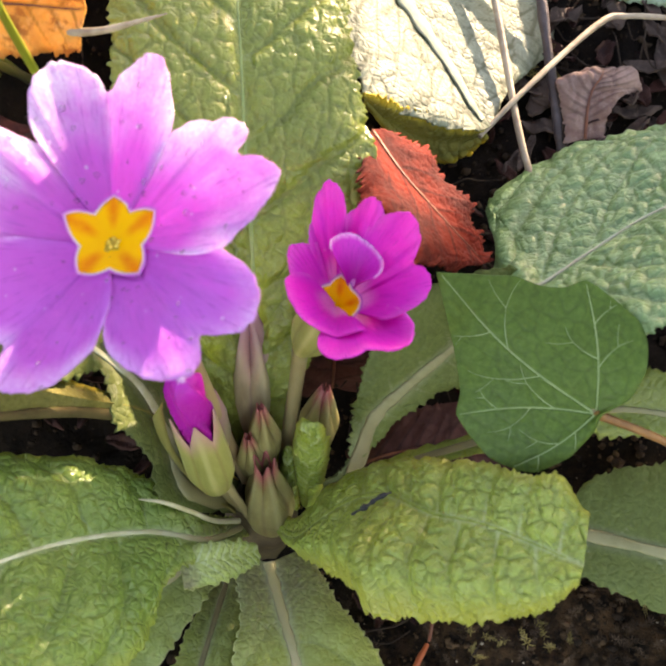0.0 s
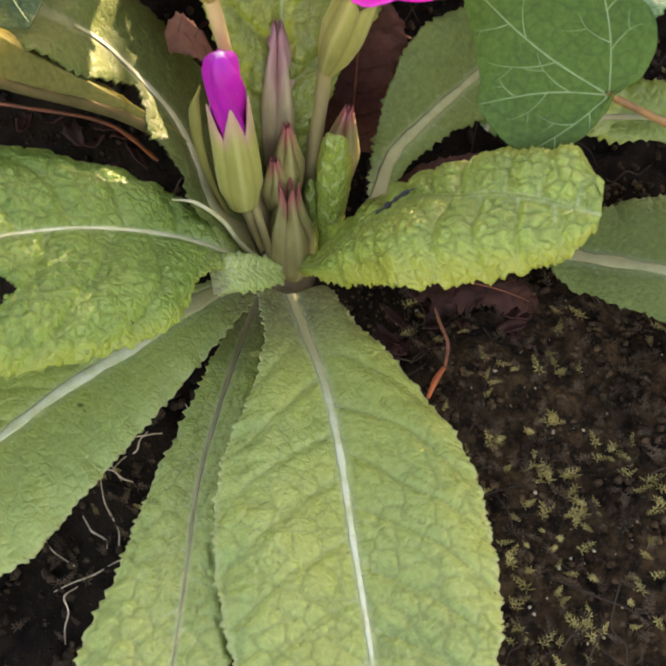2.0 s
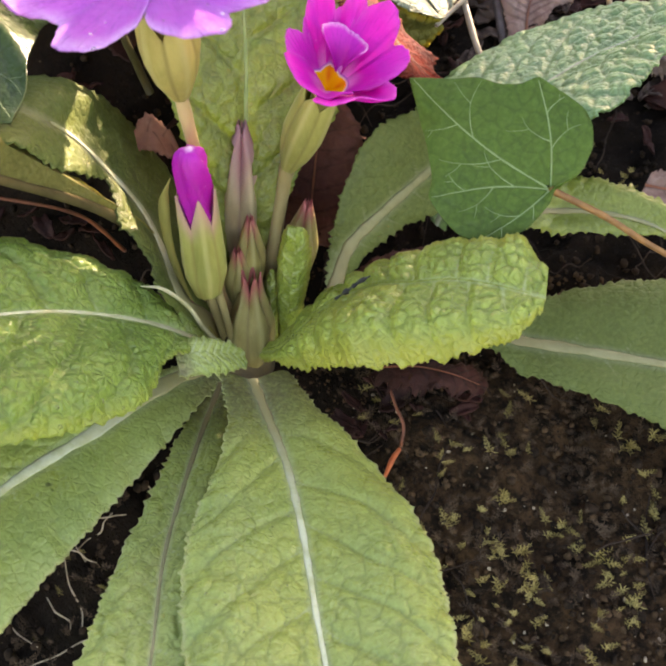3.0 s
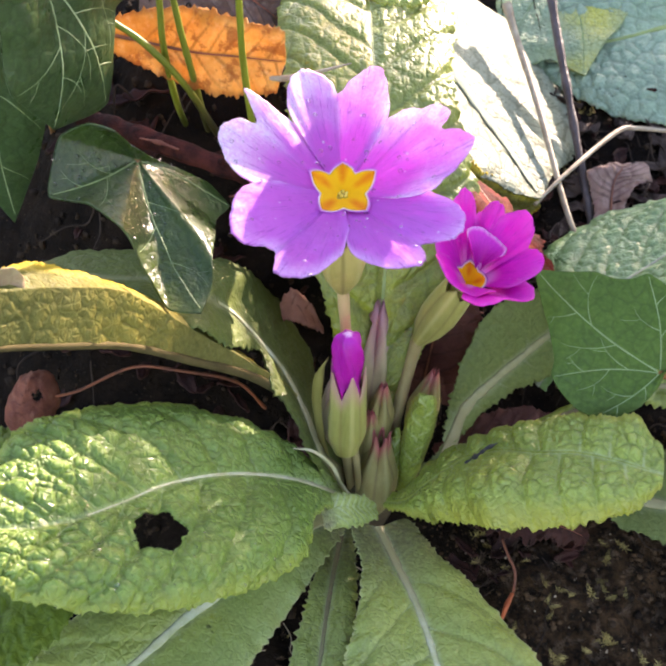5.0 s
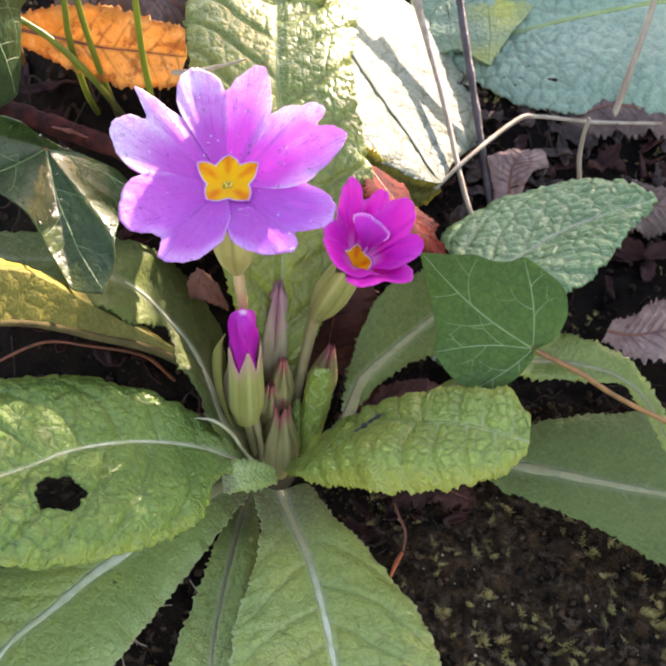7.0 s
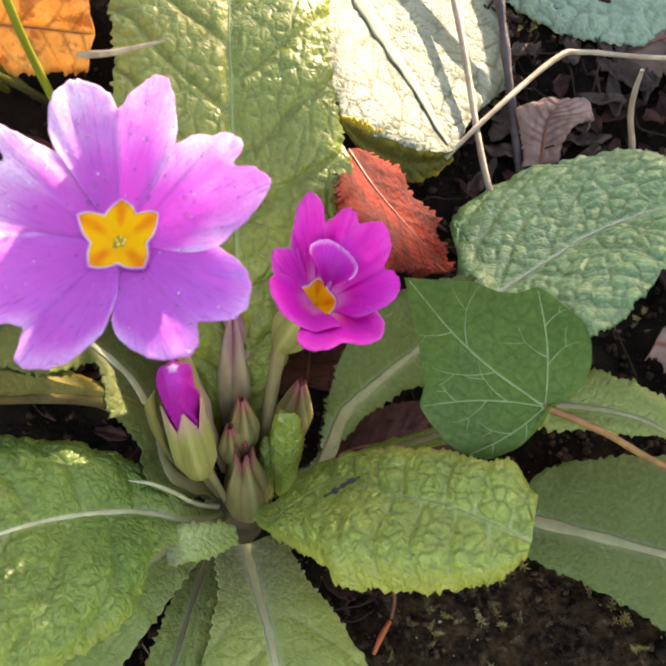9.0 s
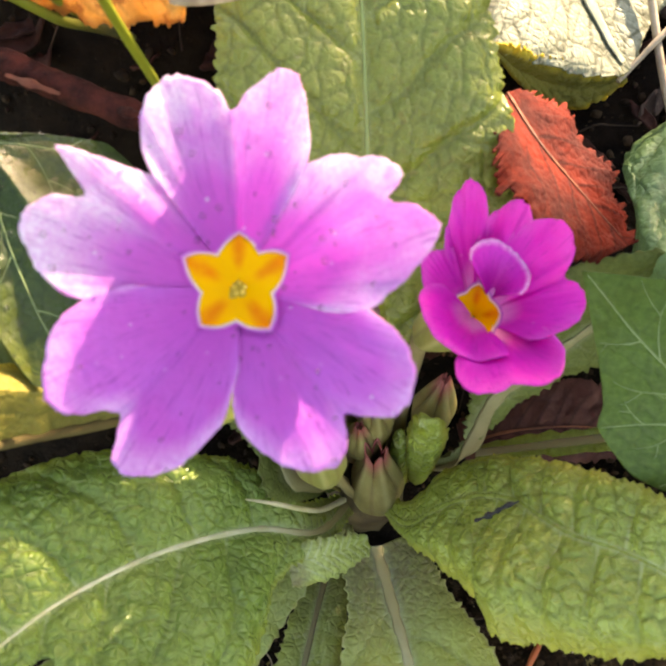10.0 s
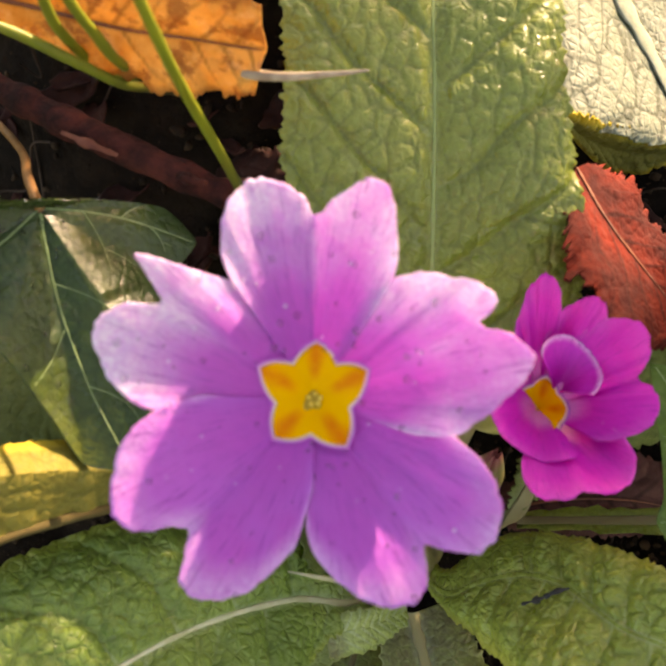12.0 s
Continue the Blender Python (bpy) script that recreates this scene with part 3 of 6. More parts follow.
def petal(parent, bowl, lobe_a, lobe_b, start_a, end_a, mat, seed=0, notch=0.16, nr=40, nf=56, ruffle=0.3, name="petal", inner=0.06, thick=0.18, curl=0.0, lift=0.0, tuck=0.3):
    """A notched petal of a corolla between two bearings (degrees about z) and two lobe tips; one margin laps over the next petal."""
    c, a, b = bowl.c, np.asarray(lobe_a, float), np.asarray(lobe_b, float)
    ra, rb = np.hypot(*(a - c)[:2]), np.hypot(*(b - c)[:2])
    ta, tb = (math.degrees(math.atan2(*(x - c)[1::-1])) for x in (a, b))
    f = np.linspace(0, 1, nf)
    bear = start_a + (end_a - start_a) * f
    mid_b = (start_a + end_a) / 2
    ta, tb = (x + 360 * round((mid_b - x) / 360) for x in (ta, tb))
    w = (bear - ta) / (tb - ta if abs(tb - ta) > 1 else 1)
    reach = ra + (rb - ra) * np.clip(w, 0, 1)
    reach = reach * (1 - notch * np.exp(-(((w - 0.5) / 0.17) ** 2)))
    out = np.maximum(np.clip(-w, 0, None) / max(-w.min(), 0.05), np.clip(w - 1, 0, None) / max(w.max() - 1, 0.05))
    reach = reach * (1 - 0.36 * out**2.4) * (1 + 0.01 * wave(f * 40, seed))
    r = np.linspace(inner, 1, nr)[:, None]
    bearing = mid_b + (bear - mid_b)[None] * (0.8 + 0.2 * np.clip(r / 0.3, 0, 1))
    rr = r * reach[None]
    z = bowl.height(bearing, rr) + lift
    z = z + tuck * (f - 0.5)[None] * np.sin(np.pi * np.clip(r, 0, 1)) * 2
    z = z + ruffle * r**2 * (wave(f * 8, seed + 3)[None] + 0.4 * wave(f * 21 + 2, seed + 4)[None] * r)
    z = z - 0.12 * np.exp(-(((f - 0.5) / 0.1) ** 2))[None] * r + curl * np.maximum(r - 0.7, 0) ** 2 * 16
    ang = np.radians(bearing)
    p = np.stack([c[0] + rr * np.cos(ang), c[1] + rr * np.sin(ang), c[2] + z], -1)
    return mesh_object(name, p.reshape(-1, 3), grid_faces(nr, nf), mat, parent, "",
                       {"rad": np.broadcast_to(r, (nr, nf)), "fan": np.broadcast_to(f[None], (nr, nf))}, thick)


def rim_petal(parent, bowl, rim, mat, seed=0, nr=48, nf=96, ruffle=0.25, crease=0.45, lift=0.0, thick=0.18, flick=(), name="petal"):
    """A two-lobed petal laid on a corolla's bowl: its rim runs over (bearing in degrees, reach); flick raises the rim round a bearing."""
    c, line = bowl.c, spline(rim, nf)
    bear, reach = line[:, 0], line[:, 1] * (1 + 0.008 * wave(np.arange(nf) * 0.9, seed))
    f = (bear - bear[0]) / (bear[-1] - bear[0])
    mid_b = (bear[0] + bear[-1]) / 2
    split = bear[np.argmin(np.where((f > 0.3) & (f < 0.7), reach, 99))]
    r = np.linspace(0.06, 1, nr)[:, None]
    bearing = mid_b + (bear - mid_b)[None] * (0.82 + 0.18 * np.clip(r / 0.45, 0, 1))
    rr = r * reach[None]
    z = bowl.height(bearing, rr) + lift * np.clip(r / 0.25, 0, 1)
    z = z - crease * np.exp(-(((bearing - split) / 4.0) ** 2)) * r + 0.5 * crease * np.sin(2 * np.pi * f)[None] ** 2 * r**2
    z = z + ruffle * r**2 * (wave(f * 9, seed + 3)[None] + 0.5 * wave(f * 23 + 2, seed + 4)[None] * r) + 0.035 * wave(f * 34, seed + 5)[None] * r
    for at, wide, much in flick:
        z = z + much * r**4 * np.exp(-(((bearing - at) / wide) ** 2))
    ang = np.radians(bearing)
    p = np.stack([c[0] + rr * np.cos(ang), c[1] + rr * np.sin(ang), c[2] + z], -1)
    return mesh_object(name, p.reshape(-1, 3), grid_faces(nr, nf), mat, parent, "",
                       {"rad": np.broadcast_to(r, (nr, nf)), "fan": np.broadcast_to(f[None], (nr, nf))}, thick)


def star(parent, bowl, tips, inner_share, lift, mat, name, label, dip=0.5, grow=1.0, thick=0.06):
    """A five-pointed rounded eye laid over the petals' bases."""
    c = bowl.c
    d = (np.array(tips, float) - c)[:, :2] * grow
    d = d[np.argsort(np.arctan2(d[:, 1], d[:, 0]))]
    ring = []
    for k in range(5):
        a, b = d[k], d[(k + 1) % 5]
        valley = (a + b) / 2 * inner_share * 1.25
        for p, q, flip in ((a, valley, 1), (valley, b, 1)):
            side = np.array([-(q - p)[1], (q - p)[0]]) * -0.10 * flip
            ring += [p + (q - p) * s + side * math.sin(math.pi * s) for s in np.linspace(0, 1, 9, endpoint=False)]
    ring = np.array(ring)
    n, m = 12, len(ring)
    r = np.linspace(0.04, 1, n)[:, None]
    x, y = ring[None, :, 0] * r, ring[None, :, 1] * r
    z = bowl.height(np.degrees(np.arctan2(y, x)), np.hypot(x, y)) + lift - dip * (1 - r) ** 3
    p = np.stack([c[0] + x, c[1] + y, c[2] + z], -1)
    spoke = np.abs((np.arange(m) / 18.0 + 0.5) % 1 - 0.5) * 2
    return mesh_object(name, p.reshape(-1, 3), grid_faces(n, m, True), mat, parent, label,
                       {"rad": np.broadcast_to(r, (n, m)), "fan": np.broadcast_to(1 - spoke[None], (n, m))}, thick)


def calyx(parent, base, top, radius, mat, name="calyx", label="", teeth=0.35, n=26, sides=40, shape=(0.35, 0.8, 1.0, 0.95, 0.8), spread=0.0, seed=0):
    """A five-ribbed cup that ends in five pointed teeth."""
    b, t = np.asarray(base, float), np.asarray(top, float)
    axis = t - b
    long = np.linalg.norm(axis)
    z = axis / long
    x = unit(np.cross(z, [0.2, 0.9, 0.1]))
    y = np.cross(z, x)
    ang = np.linspace(0, 2 * np.pi, sides, endpoint=False)
    u = np.linspace(0, 1, n)[:, None]
    point = np.abs(((ang * 5 / (2 * np.pi) + 0.13 * seed) % 1) - 0.5) * 2
    reach = u * (1 - teeth * (1 - point[None]) ** 0.9 * np.clip((u - 0.3) / 0.7, 0, 1))
    r = np.interp(u[:, 0], np.linspace(0, 1, len(shape)), shape)[:, None] * radius
    r = r * (1 + 0.17 * (point[None] - 0.4) * np.minimum(1, u * 3) + spread * np.clip(u - 0.7, 0, 1) * point[None])
    p = b + z * (reach * long)[..., None] + r[..., None] * (np.cos(ang)[None, :, None] * x + np.sin(ang)[None, :, None] * y)
    rad = np.broadcast_to(u, (n, sides))
    return mesh_object(name, p.reshape(-1, 3), grid_faces(n, sides, True), mat, parent, label,
                       {"rad": rad, "fan": np.broadcast_to(point[None], (n, sides))}, 0.2)


def furled(parent, base, top, radius, mat, name="corolla", label="", turns=0.35, n=30, sides=40):
    """Petals rolled into a blunt bud, each wrapped over the next."""
    b, t = np.asarray(base, float), np.asarray(top, float)
    axis = t - b
    long = np.linalg.norm(axis)
    z = axis / long
    x = unit(np.cross(z, [0.2, 0.9, 0.1]))
    y = np.cross(z, x)
    u = np.linspace(0, 1, n)[:, None]
    ang = np.linspace(0, 2 * np.pi, sides, endpoint=False)[None] + 0 * u
    wrap = ((ang * 5 / (2 * np.pi) + turns * 5 * u) % 1)
    r = radius * np.interp(u[:, 0], [0, 0.3, 0.7, 0.86, 0.94, 0.98, 1], [0.6, 0.9, 1.0, 0.96, 0.78, 0.46, 0.02])[:, None] * (0.78 + 0.34 * wrap**1.5 + 0.06 * np.cos(ang * 3) * u)
    p = b + z * (u * long)[..., None] + r[..., None] * (np.cos(ang)[..., None] * x + np.sin(ang)[..., None] * y)
    return mesh_object(name, p.reshape(-1, 3), grid_faces(n, sides, True), mat, parent, label,
                       {"rad": np.broadcast_to(0.2 + 0.84 * u**16, (n, sides)), "fan": wrap})


def ivy_leaf(parent, joint, outline, lobes, mat, label="", seed=1, dome=0.06, crease=0.22, name="leaf", rings=80, per=26, thick=0.3, pucker=0.1, branches=3, vein_mat=None, proud=0.03):
    """A lobed ivy blade: a smooth outline round the stalk's joint, domed between palmate veins."""
    j = np.asarray(joint, float)
    closed = np.asarray(list(outline) + [outline[0]], float)
    ring = spline(closed, per * len(outline))[:-1]
    step = np.linspace(0, len(outline), per * len(outline))[:-1]
    straight = np.stack([np.interp(step, np.arange(len(closed)), closed[:, k]) for k in range(3)], -1)
    ring = 0.55 * ring + 0.45 * straight
    m = len(ring)
    c = ring.mean(0)
    normal = unit(sum(np.cross(ring[k] - c, ring[(k + 1) % m] - c) for k in range(m)))
    if normal @ (0.3, -0.75, 0.6) < 0:
        normal = -normal
    r = np.linspace(0.02, 1, rings)[:, None, None] ** 0.85
    p = j + (ring - j)[None] * r
    size = np.linalg.norm(ring - j, axis=1).mean()
    vein = np.zeros((rings, m))
    strands = []
    for k, tip in enumerate(lobes):
        d = np.asarray(tip, float) - j
        long = np.linalg.norm(d)
        d = d / long
        s = np.clip((p - j) @ d, 0, long * 0.97)
        bend = unit(np.cross(normal, d))
        foot = j + s[..., None] * d + (0.045 * long * np.sin(3.4 * s / long) * (1 if (k + seed) % 2 else -1))[..., None] * bend
        dist = np.linalg.norm((p - foot) - ((p - foot) @ normal)[..., None] * normal, axis=2)
        vein = np.maximum(vein, np.exp(-((dist / (max(0.007 * size, 0.09) * (1.3 - 0.8 * s / long))) ** 2)))
        pick = np.random.default_rng(seed * 10 + k)
        run = np.linspace(0.02, 0.97, 40) * long
        strands.append((k, j + run[:, None] * d + (0.045 * long * np.sin(3.4 * run / long) * (1 if (k + seed) % 2 else -1))[:, None] * bend, 0.13))
        for q, sgn in ((0.3, 1 - 2 * (k % 2)), (0.46, 2 * (k % 2) - 1), (0.66, 1 - 2 * (k % 2)), (0.8, 2 * (k % 2) - 1))[:branches]:
            q += pick.uniform(-0.05, 0.05)
            o = j + d * long * q + 0.045 * long * math.sin(3.4 * q) * (1 if (k + seed) % 2 else -1) * bend
            e = unit(d * 0.9 + sgn * pick.uniform(0.7, 1.2) * bend)
            reach = pick.uniform(0.2, 0.34) * long * (1.25 - q)
            twigs = [(o, e, reach, 0.5)]
            for turn in (0.8, -0.6):
                twigs.append((o + e * reach, unit(e + turn * pick.uniform(0.6, 1.1) * np.cross(normal, e)), reach * pick.uniform(0.5, 1.0), 0.3))
            for o2, e2, long2, strong in twigs:
                run = np.linspace(0, 1, 14) * long2
                strands.append((k, o2 + run[:, None] * e2 + (0.05 * long2 * np.sin(math.pi * run / long2))[:, None] * np.cross(normal, e2), 0.15 * strong))
                ss = np.clip((p - o2) @ e2, 0, long2)
                f2 = o2 + ss[..., None] * e2 + (0.05 * long2 * np.sin(math.pi * ss / long2))[..., None] * np.cross(normal, e2)
                d2 = np.linalg.norm((p - f2) - ((p - f2) @ normal)[..., None] * normal, axis=2)
                vein = np.maximum(vein, strong * np.exp(-((d2 / max(0.006 * size, 0.11)) ** 2)))
    q = p - j
    ex = unit(ring[0] - j - ((ring[0] - j) @ normal) * normal)
    ey = np.cross(normal, ex)
    lx, ly = q @ ex, q @ ey
    border = cells(lx + 80, ly + 80, 1.9, seed)
    lift = dome * size * np.sin(np.pi * np.clip(r[..., 0], 0, 1)) - crease * vein + pucker * (1 - np.exp(-border / 0.5)) + 0.35 * wave(lx * 0.35, seed) * r[..., 0]
    p = p + normal * lift[..., None]
    blade = mesh_object(name, p.reshape(-1, 3), grid_faces(rings, m, True), mat, parent, label,
                       {"vein": vein, "net": np.exp(-((border / 0.35) ** 2)), "rim": np.broadcast_to(r[..., 0], (rings, m))}, thick)


# ---- ground ----
    grid = p[::2].reshape(-1, 3)
    flat_grid = np.stack([(grid - j) @ ex, (grid - j) @ ey], -1)
    flat_edge = np.stack([(p[-1] - j) @ ex, (p[-1] - j) @ ey], -1)
    for lobe in range(len(lobes)):
        verts, faces = [], []
        for line, thickness in [(s[1], s[2] * max(1, size / 20)) for s in strands if s[0] == lobe]:
            seat = []
            for q in line:
                f = np.array([(q - j) @ ex, (q - j) @ ey])
                gap = np.linalg.norm(flat_grid - f, axis=1)
                k = np.argsort(gap)[:4]
                if np.linalg.norm(flat_edge - f, axis=1).min() < 0.25 or gap[k[0]] > 1.2:
                    break
                w = 1 / (gap[k] + 0.05)
                high = ((grid[k] - j) @ normal * w).sum() / w.sum()
                seat.append(j + f[0] * ex + f[1] * ey + (high + proud) * normal)
            if len(seat) > 3:
                v, f, _ = tube(seat, [thickness, 0.8 * thickness, 0.4 * thickness], 6, len(seat), 0.1, seed, 0.5, np.broadcast_to(normal, (len(seat), 3)))
                e = sum(len(a) for a in verts)
                verts.append(v)
                faces += [tuple(i + e for i in q) for q in f]
        if verts:
            mesh_object("vein", np.vstack(verts), faces, vein_mat or IVY_VEIN, blade, "pale branching vein")
    return blade


def ground_height(x, y):
    """A gentle bank, in millimetres, with a hollow where the plant stands."""
    x, y = np.asarray(x, float), np.asarray(y, float)
    h = 4 + 84 * np.tanh(y / 400) - 1.5 * np.tanh((x - 20) / 40)
    h = h - 6 * np.exp(-(x**2 + y**2) / 400) + 42 * np.exp(-(((x + 34) / 28) ** 2) - ((y - 47) / 24) ** 2)
    near = np.exp(-(x**2 + y**2) / 160**2)
    h = h + near * (1.6 * np.sin(x * 0.13 + 1) * np.sin(y * 0.11) + 1.0 * np.sin(x * 0.37 + y * 0.21) * np.sin(y * 0.33 - x * 0.1 + 2))
    return h


n = 260
q = np.linspace(-1, 1, n)
line = 190 * q + 60000 * np.sign(q) * np.abs(q) ** 15
gx, gy = np.meshgrid(line, line + 25, indexing="ij")
gz = ground_height(gx, gy)
gz += np.exp(-(gx**2 + gy**2) / 170**2) * (rng.normal(0, 0.28, gx.shape) + 0.9 * (1 - np.exp(-cells(gx + 600, gy + 600, 5.5, 3) / 1.6)))
ground = mesh_object("ground", np.stack([gx, gy, gz], -1).reshape(-1, 3), grid_faces(n, n), SOIL)
tagged(ground, "dark damp soil of a gentle bank with crumbs and moss", "ground", kind="structure")

# ---- an unseen stump, added to shade half of the bank ----
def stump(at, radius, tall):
    root = thing("unseen_shade_stump", (at[0], at[1], float(ground_height(*at))), "grey-brown stump with furrowed bark, added out of view to shade the bank", "tree stump")
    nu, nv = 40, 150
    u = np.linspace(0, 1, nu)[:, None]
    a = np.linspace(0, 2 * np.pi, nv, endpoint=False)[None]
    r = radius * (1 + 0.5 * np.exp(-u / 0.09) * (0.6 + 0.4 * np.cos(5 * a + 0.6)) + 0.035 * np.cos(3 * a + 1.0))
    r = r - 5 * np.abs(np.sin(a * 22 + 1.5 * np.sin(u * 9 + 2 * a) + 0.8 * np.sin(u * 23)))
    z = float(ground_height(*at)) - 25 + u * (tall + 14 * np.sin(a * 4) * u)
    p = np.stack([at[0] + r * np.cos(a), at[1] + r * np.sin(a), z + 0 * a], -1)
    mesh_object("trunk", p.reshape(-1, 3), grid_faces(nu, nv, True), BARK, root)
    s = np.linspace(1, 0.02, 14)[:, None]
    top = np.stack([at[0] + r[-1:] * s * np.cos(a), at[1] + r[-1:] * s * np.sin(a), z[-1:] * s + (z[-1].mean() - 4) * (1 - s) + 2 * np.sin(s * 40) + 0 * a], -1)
    mesh_object("cut_face", top.reshape(-1, 3), grid_faces(14, nv, True), CUT_WOOD, root, "weathered cut face of the added stump")
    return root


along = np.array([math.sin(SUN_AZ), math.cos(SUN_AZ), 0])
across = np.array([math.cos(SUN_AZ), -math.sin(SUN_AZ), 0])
added_stump = stump((along * 620 + across * (SHADE_EDGE + 170))[:2], 170, 330)
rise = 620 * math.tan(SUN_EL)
# branch and twig added out of view, shaped to keep sun off chosen leaves
bar("unseen_shade_branch", [along * 620 + across * q + np.array([0, 0, rise + z / math.cos(SUN_EL)]) for q, z in ((60, 62), (16, 55), (2, 49.8), (-6, 50.5), (-10.5, 50.8), (-14.5, 48.2), (-21, 47), (-28, 48.6), (-34.5, 51.2), (-42, 50.5), (-56, 51))], [15, 11, 11, 9.6, 9.2, 3.4, 3.0, 4.4, 6.0, 4, 2], BARK, added_stump, "knotted branch added out of view to shade the leaves", 12, 70, 0.06, 4)
bar("twig", [along * 620 + across * q + np.array([0, 0, rise + z / math.cos(SUN_EL)]) for q, z in ((-9, 46), (-11, 40), (-14, 34), (-21, 32.3), (-29, 31.5))], [3.4, 3.4, 3.6, 3.2, 1.5], BARK, added_stump, "short twig added out of view to shade the leaf bases", 8, 30, 0.08, 5)

# ---- primrose plant ----
plant = thing("primrose_plant", (0, 0, 0), "flowering primrose rosette with lilac and magenta flowers in damp soil", "primrose")
bar("crown", [(0, 0, -6), (0, 0, 0), (0.5, 0.5, 6), (1, 1, 10)], [5.5, 5.0, 4.2, 2.4], CROWN, plant, "brownish crown where the leaf stalks meet", 14, 14, 0.1)

HOLED = [
    ((-0.6, -3.0, 4.0), (-1.4, -2.4, 5.0), (-2.4, -1.4, 5.0)),
    ((-2.0, -9.6, 16.4), (-3.2, -8.4, 17.2), (-5.6, -5.4, 17.9)),
    ((-6.2, -15.0, 22.0), (-9.7, -9.9, 23.0), (-10.3, -3.4, 20.6)),
    ((-7.5, -25.3, 26.7), (-17.6, -14.6, 30.7), (-16.6, -2.5, 24.7)),
    ((-16.7, -36.6, 36.5), (-24.4, -21.1, 37.7), (-28.4, -6.4, 34.0)),
    ((-26.8, -42.9, 44.4), (-29.3, -27.9, 43.0), (-38.3, -15.6, 43.4)),
    ((-36.3, -44.6, 50.0), (-34.4, -33.6, 47.5), (-42.8, -23.5, 48.6)),
    ((-40.4, -41.8, 51.9), (-40.6, -37.1, 51.3), (-42.6, -35.4, 51.9)),
]
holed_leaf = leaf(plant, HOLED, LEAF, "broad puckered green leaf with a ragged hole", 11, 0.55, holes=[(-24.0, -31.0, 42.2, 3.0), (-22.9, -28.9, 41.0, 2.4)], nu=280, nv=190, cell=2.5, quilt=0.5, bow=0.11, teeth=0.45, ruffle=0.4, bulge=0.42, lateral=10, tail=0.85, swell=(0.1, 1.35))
leaf(holed_leaf, [((-6.2, -11.2, 20.6), (-5.6, -12.6, 20.2), (-4.9, -15.2, 18.6)), ((-3.2, -9.8, 20.0), (-2.5, -11.6, 19.4), (-1.6, -13.8, 17.4)), ((-0.4, -8.6, 18.0), (0.2, -10.0, 17.2), (1.0, -11.8, 15.4)), ((2.2, -7.6, 14.8), (2.5, -8.4, 14.2), (2.7, -9.2, 13.4))],
     LEAF_FRONT, "torn flap at the leaf's base", 25, 0, nu=60, nv=40, quilt=0.3, cell=1.8, bow=0.12, teeth=0.5, name="flap")
LOWER_LEFT = [
    ((-1.3, -6.1, 5.8), (-3.0, -4.4, 6.2), (-4.2, -4.0, 6.6)),
    ((-4.5, -13.0, 7.4), (-8.8, -9.9, 8.6), (-11.7, -9.4, 9.4)),
    ((-9.8, -25.3, 10.2), (-16.1, -19.8, 11.7), (-22.2, -20.3, 13.7)),
    ((-14.1, -34.4, 12.3), (-22.8, -28.2, 14.6), (-31.1, -26.1, 17.1)),
    ((-17.9, -42.8, 14.3), (-27.6, -35.5, 16.7), (-38.1, -33.0, 19.9)),
    ((-21.2, -49.9, 15.9), (-32.1, -42.3, 18.7), (-41.4, -40.7, 21.6)),
    ((-27.1, -55.1, 18.2), (-33.7, -48.5, 19.8), (-39.9, -47.9, 21.7)),
]
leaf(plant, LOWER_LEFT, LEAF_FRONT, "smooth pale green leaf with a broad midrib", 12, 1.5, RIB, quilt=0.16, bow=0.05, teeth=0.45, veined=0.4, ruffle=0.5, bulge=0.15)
NARROW = [
    ((-1.3, -3.1, 0.3), (-2.6, -4.3, 0.9), (-3.9, -5.5, 1.4)),
    ((0.1, -14.9, 4.7), (-3.4, -14.6, 4.8), (-6.1, -15.0, 5.2)),
    ((0.4, -26.3, 9.0), (-3.9, -26.1, 9.2), (-7.3, -25.1, 9.1)),
    ((0.7, -38.9, 13.7), (-3.9, -38.2, 13.8), (-9.2, -40.9, 15.2)),
    ((2.9, -50.6, 18.0), (-2.5, -50.7, 18.5), (-9.7, -51.1, 19.1)),
    ((4.2, -61.6, 22.1), (-1.5, -60.9, 22.2), (-10.7, -62.5, 23.5)),
    ((2.8, -68.9, 25.0), (-0.9, -68.5, 25.1), (-5.3, -68.1, 25.3)),
]
leaf(plant, NARROW, LEAF_FRONT, "narrow crinkled leaf lying under a broader one", 13, 0.5, RIB_DULL, quilt=0.4)
FRONT = [
    ((7.8, -5.6, 7.1), (3.0, -8.1, 8.2), (-1.7, -7.6, 8.4)),
    ((11.9, -11.7, 8.5), (6.3, -15.8, 10.1), (0.9, -16.7, 10.8)),
    ((18.0, -18.7, 9.9), (9.3, -23.0, 11.9), (0.5, -27.1, 13.8)),
    ((26.9, -31.4, 12.8), (12.2, -32.8, 14.4), (-0.8, -36.6, 16.6)),
    ((30.2, -43.1, 15.8), (15.1, -45.1, 17.6), (0.4, -48.1, 19.7)),
    ((31.3, -55.4, 19.2), (18.1, -57.5, 20.9), (4.4, -60.1, 22.8)),
    ((27.6, -65.7, 22.4), (20.1, -67.8, 23.6), (9.5, -68.2, 24.6)),
    ((22.4, -72.3, 24.7), (21.3, -73.2, 25.0), (19.0, -72.7, 25.0)),
]
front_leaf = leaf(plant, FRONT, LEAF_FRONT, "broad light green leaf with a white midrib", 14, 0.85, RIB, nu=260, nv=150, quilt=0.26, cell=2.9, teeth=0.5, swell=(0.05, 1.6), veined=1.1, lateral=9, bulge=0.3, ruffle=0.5)
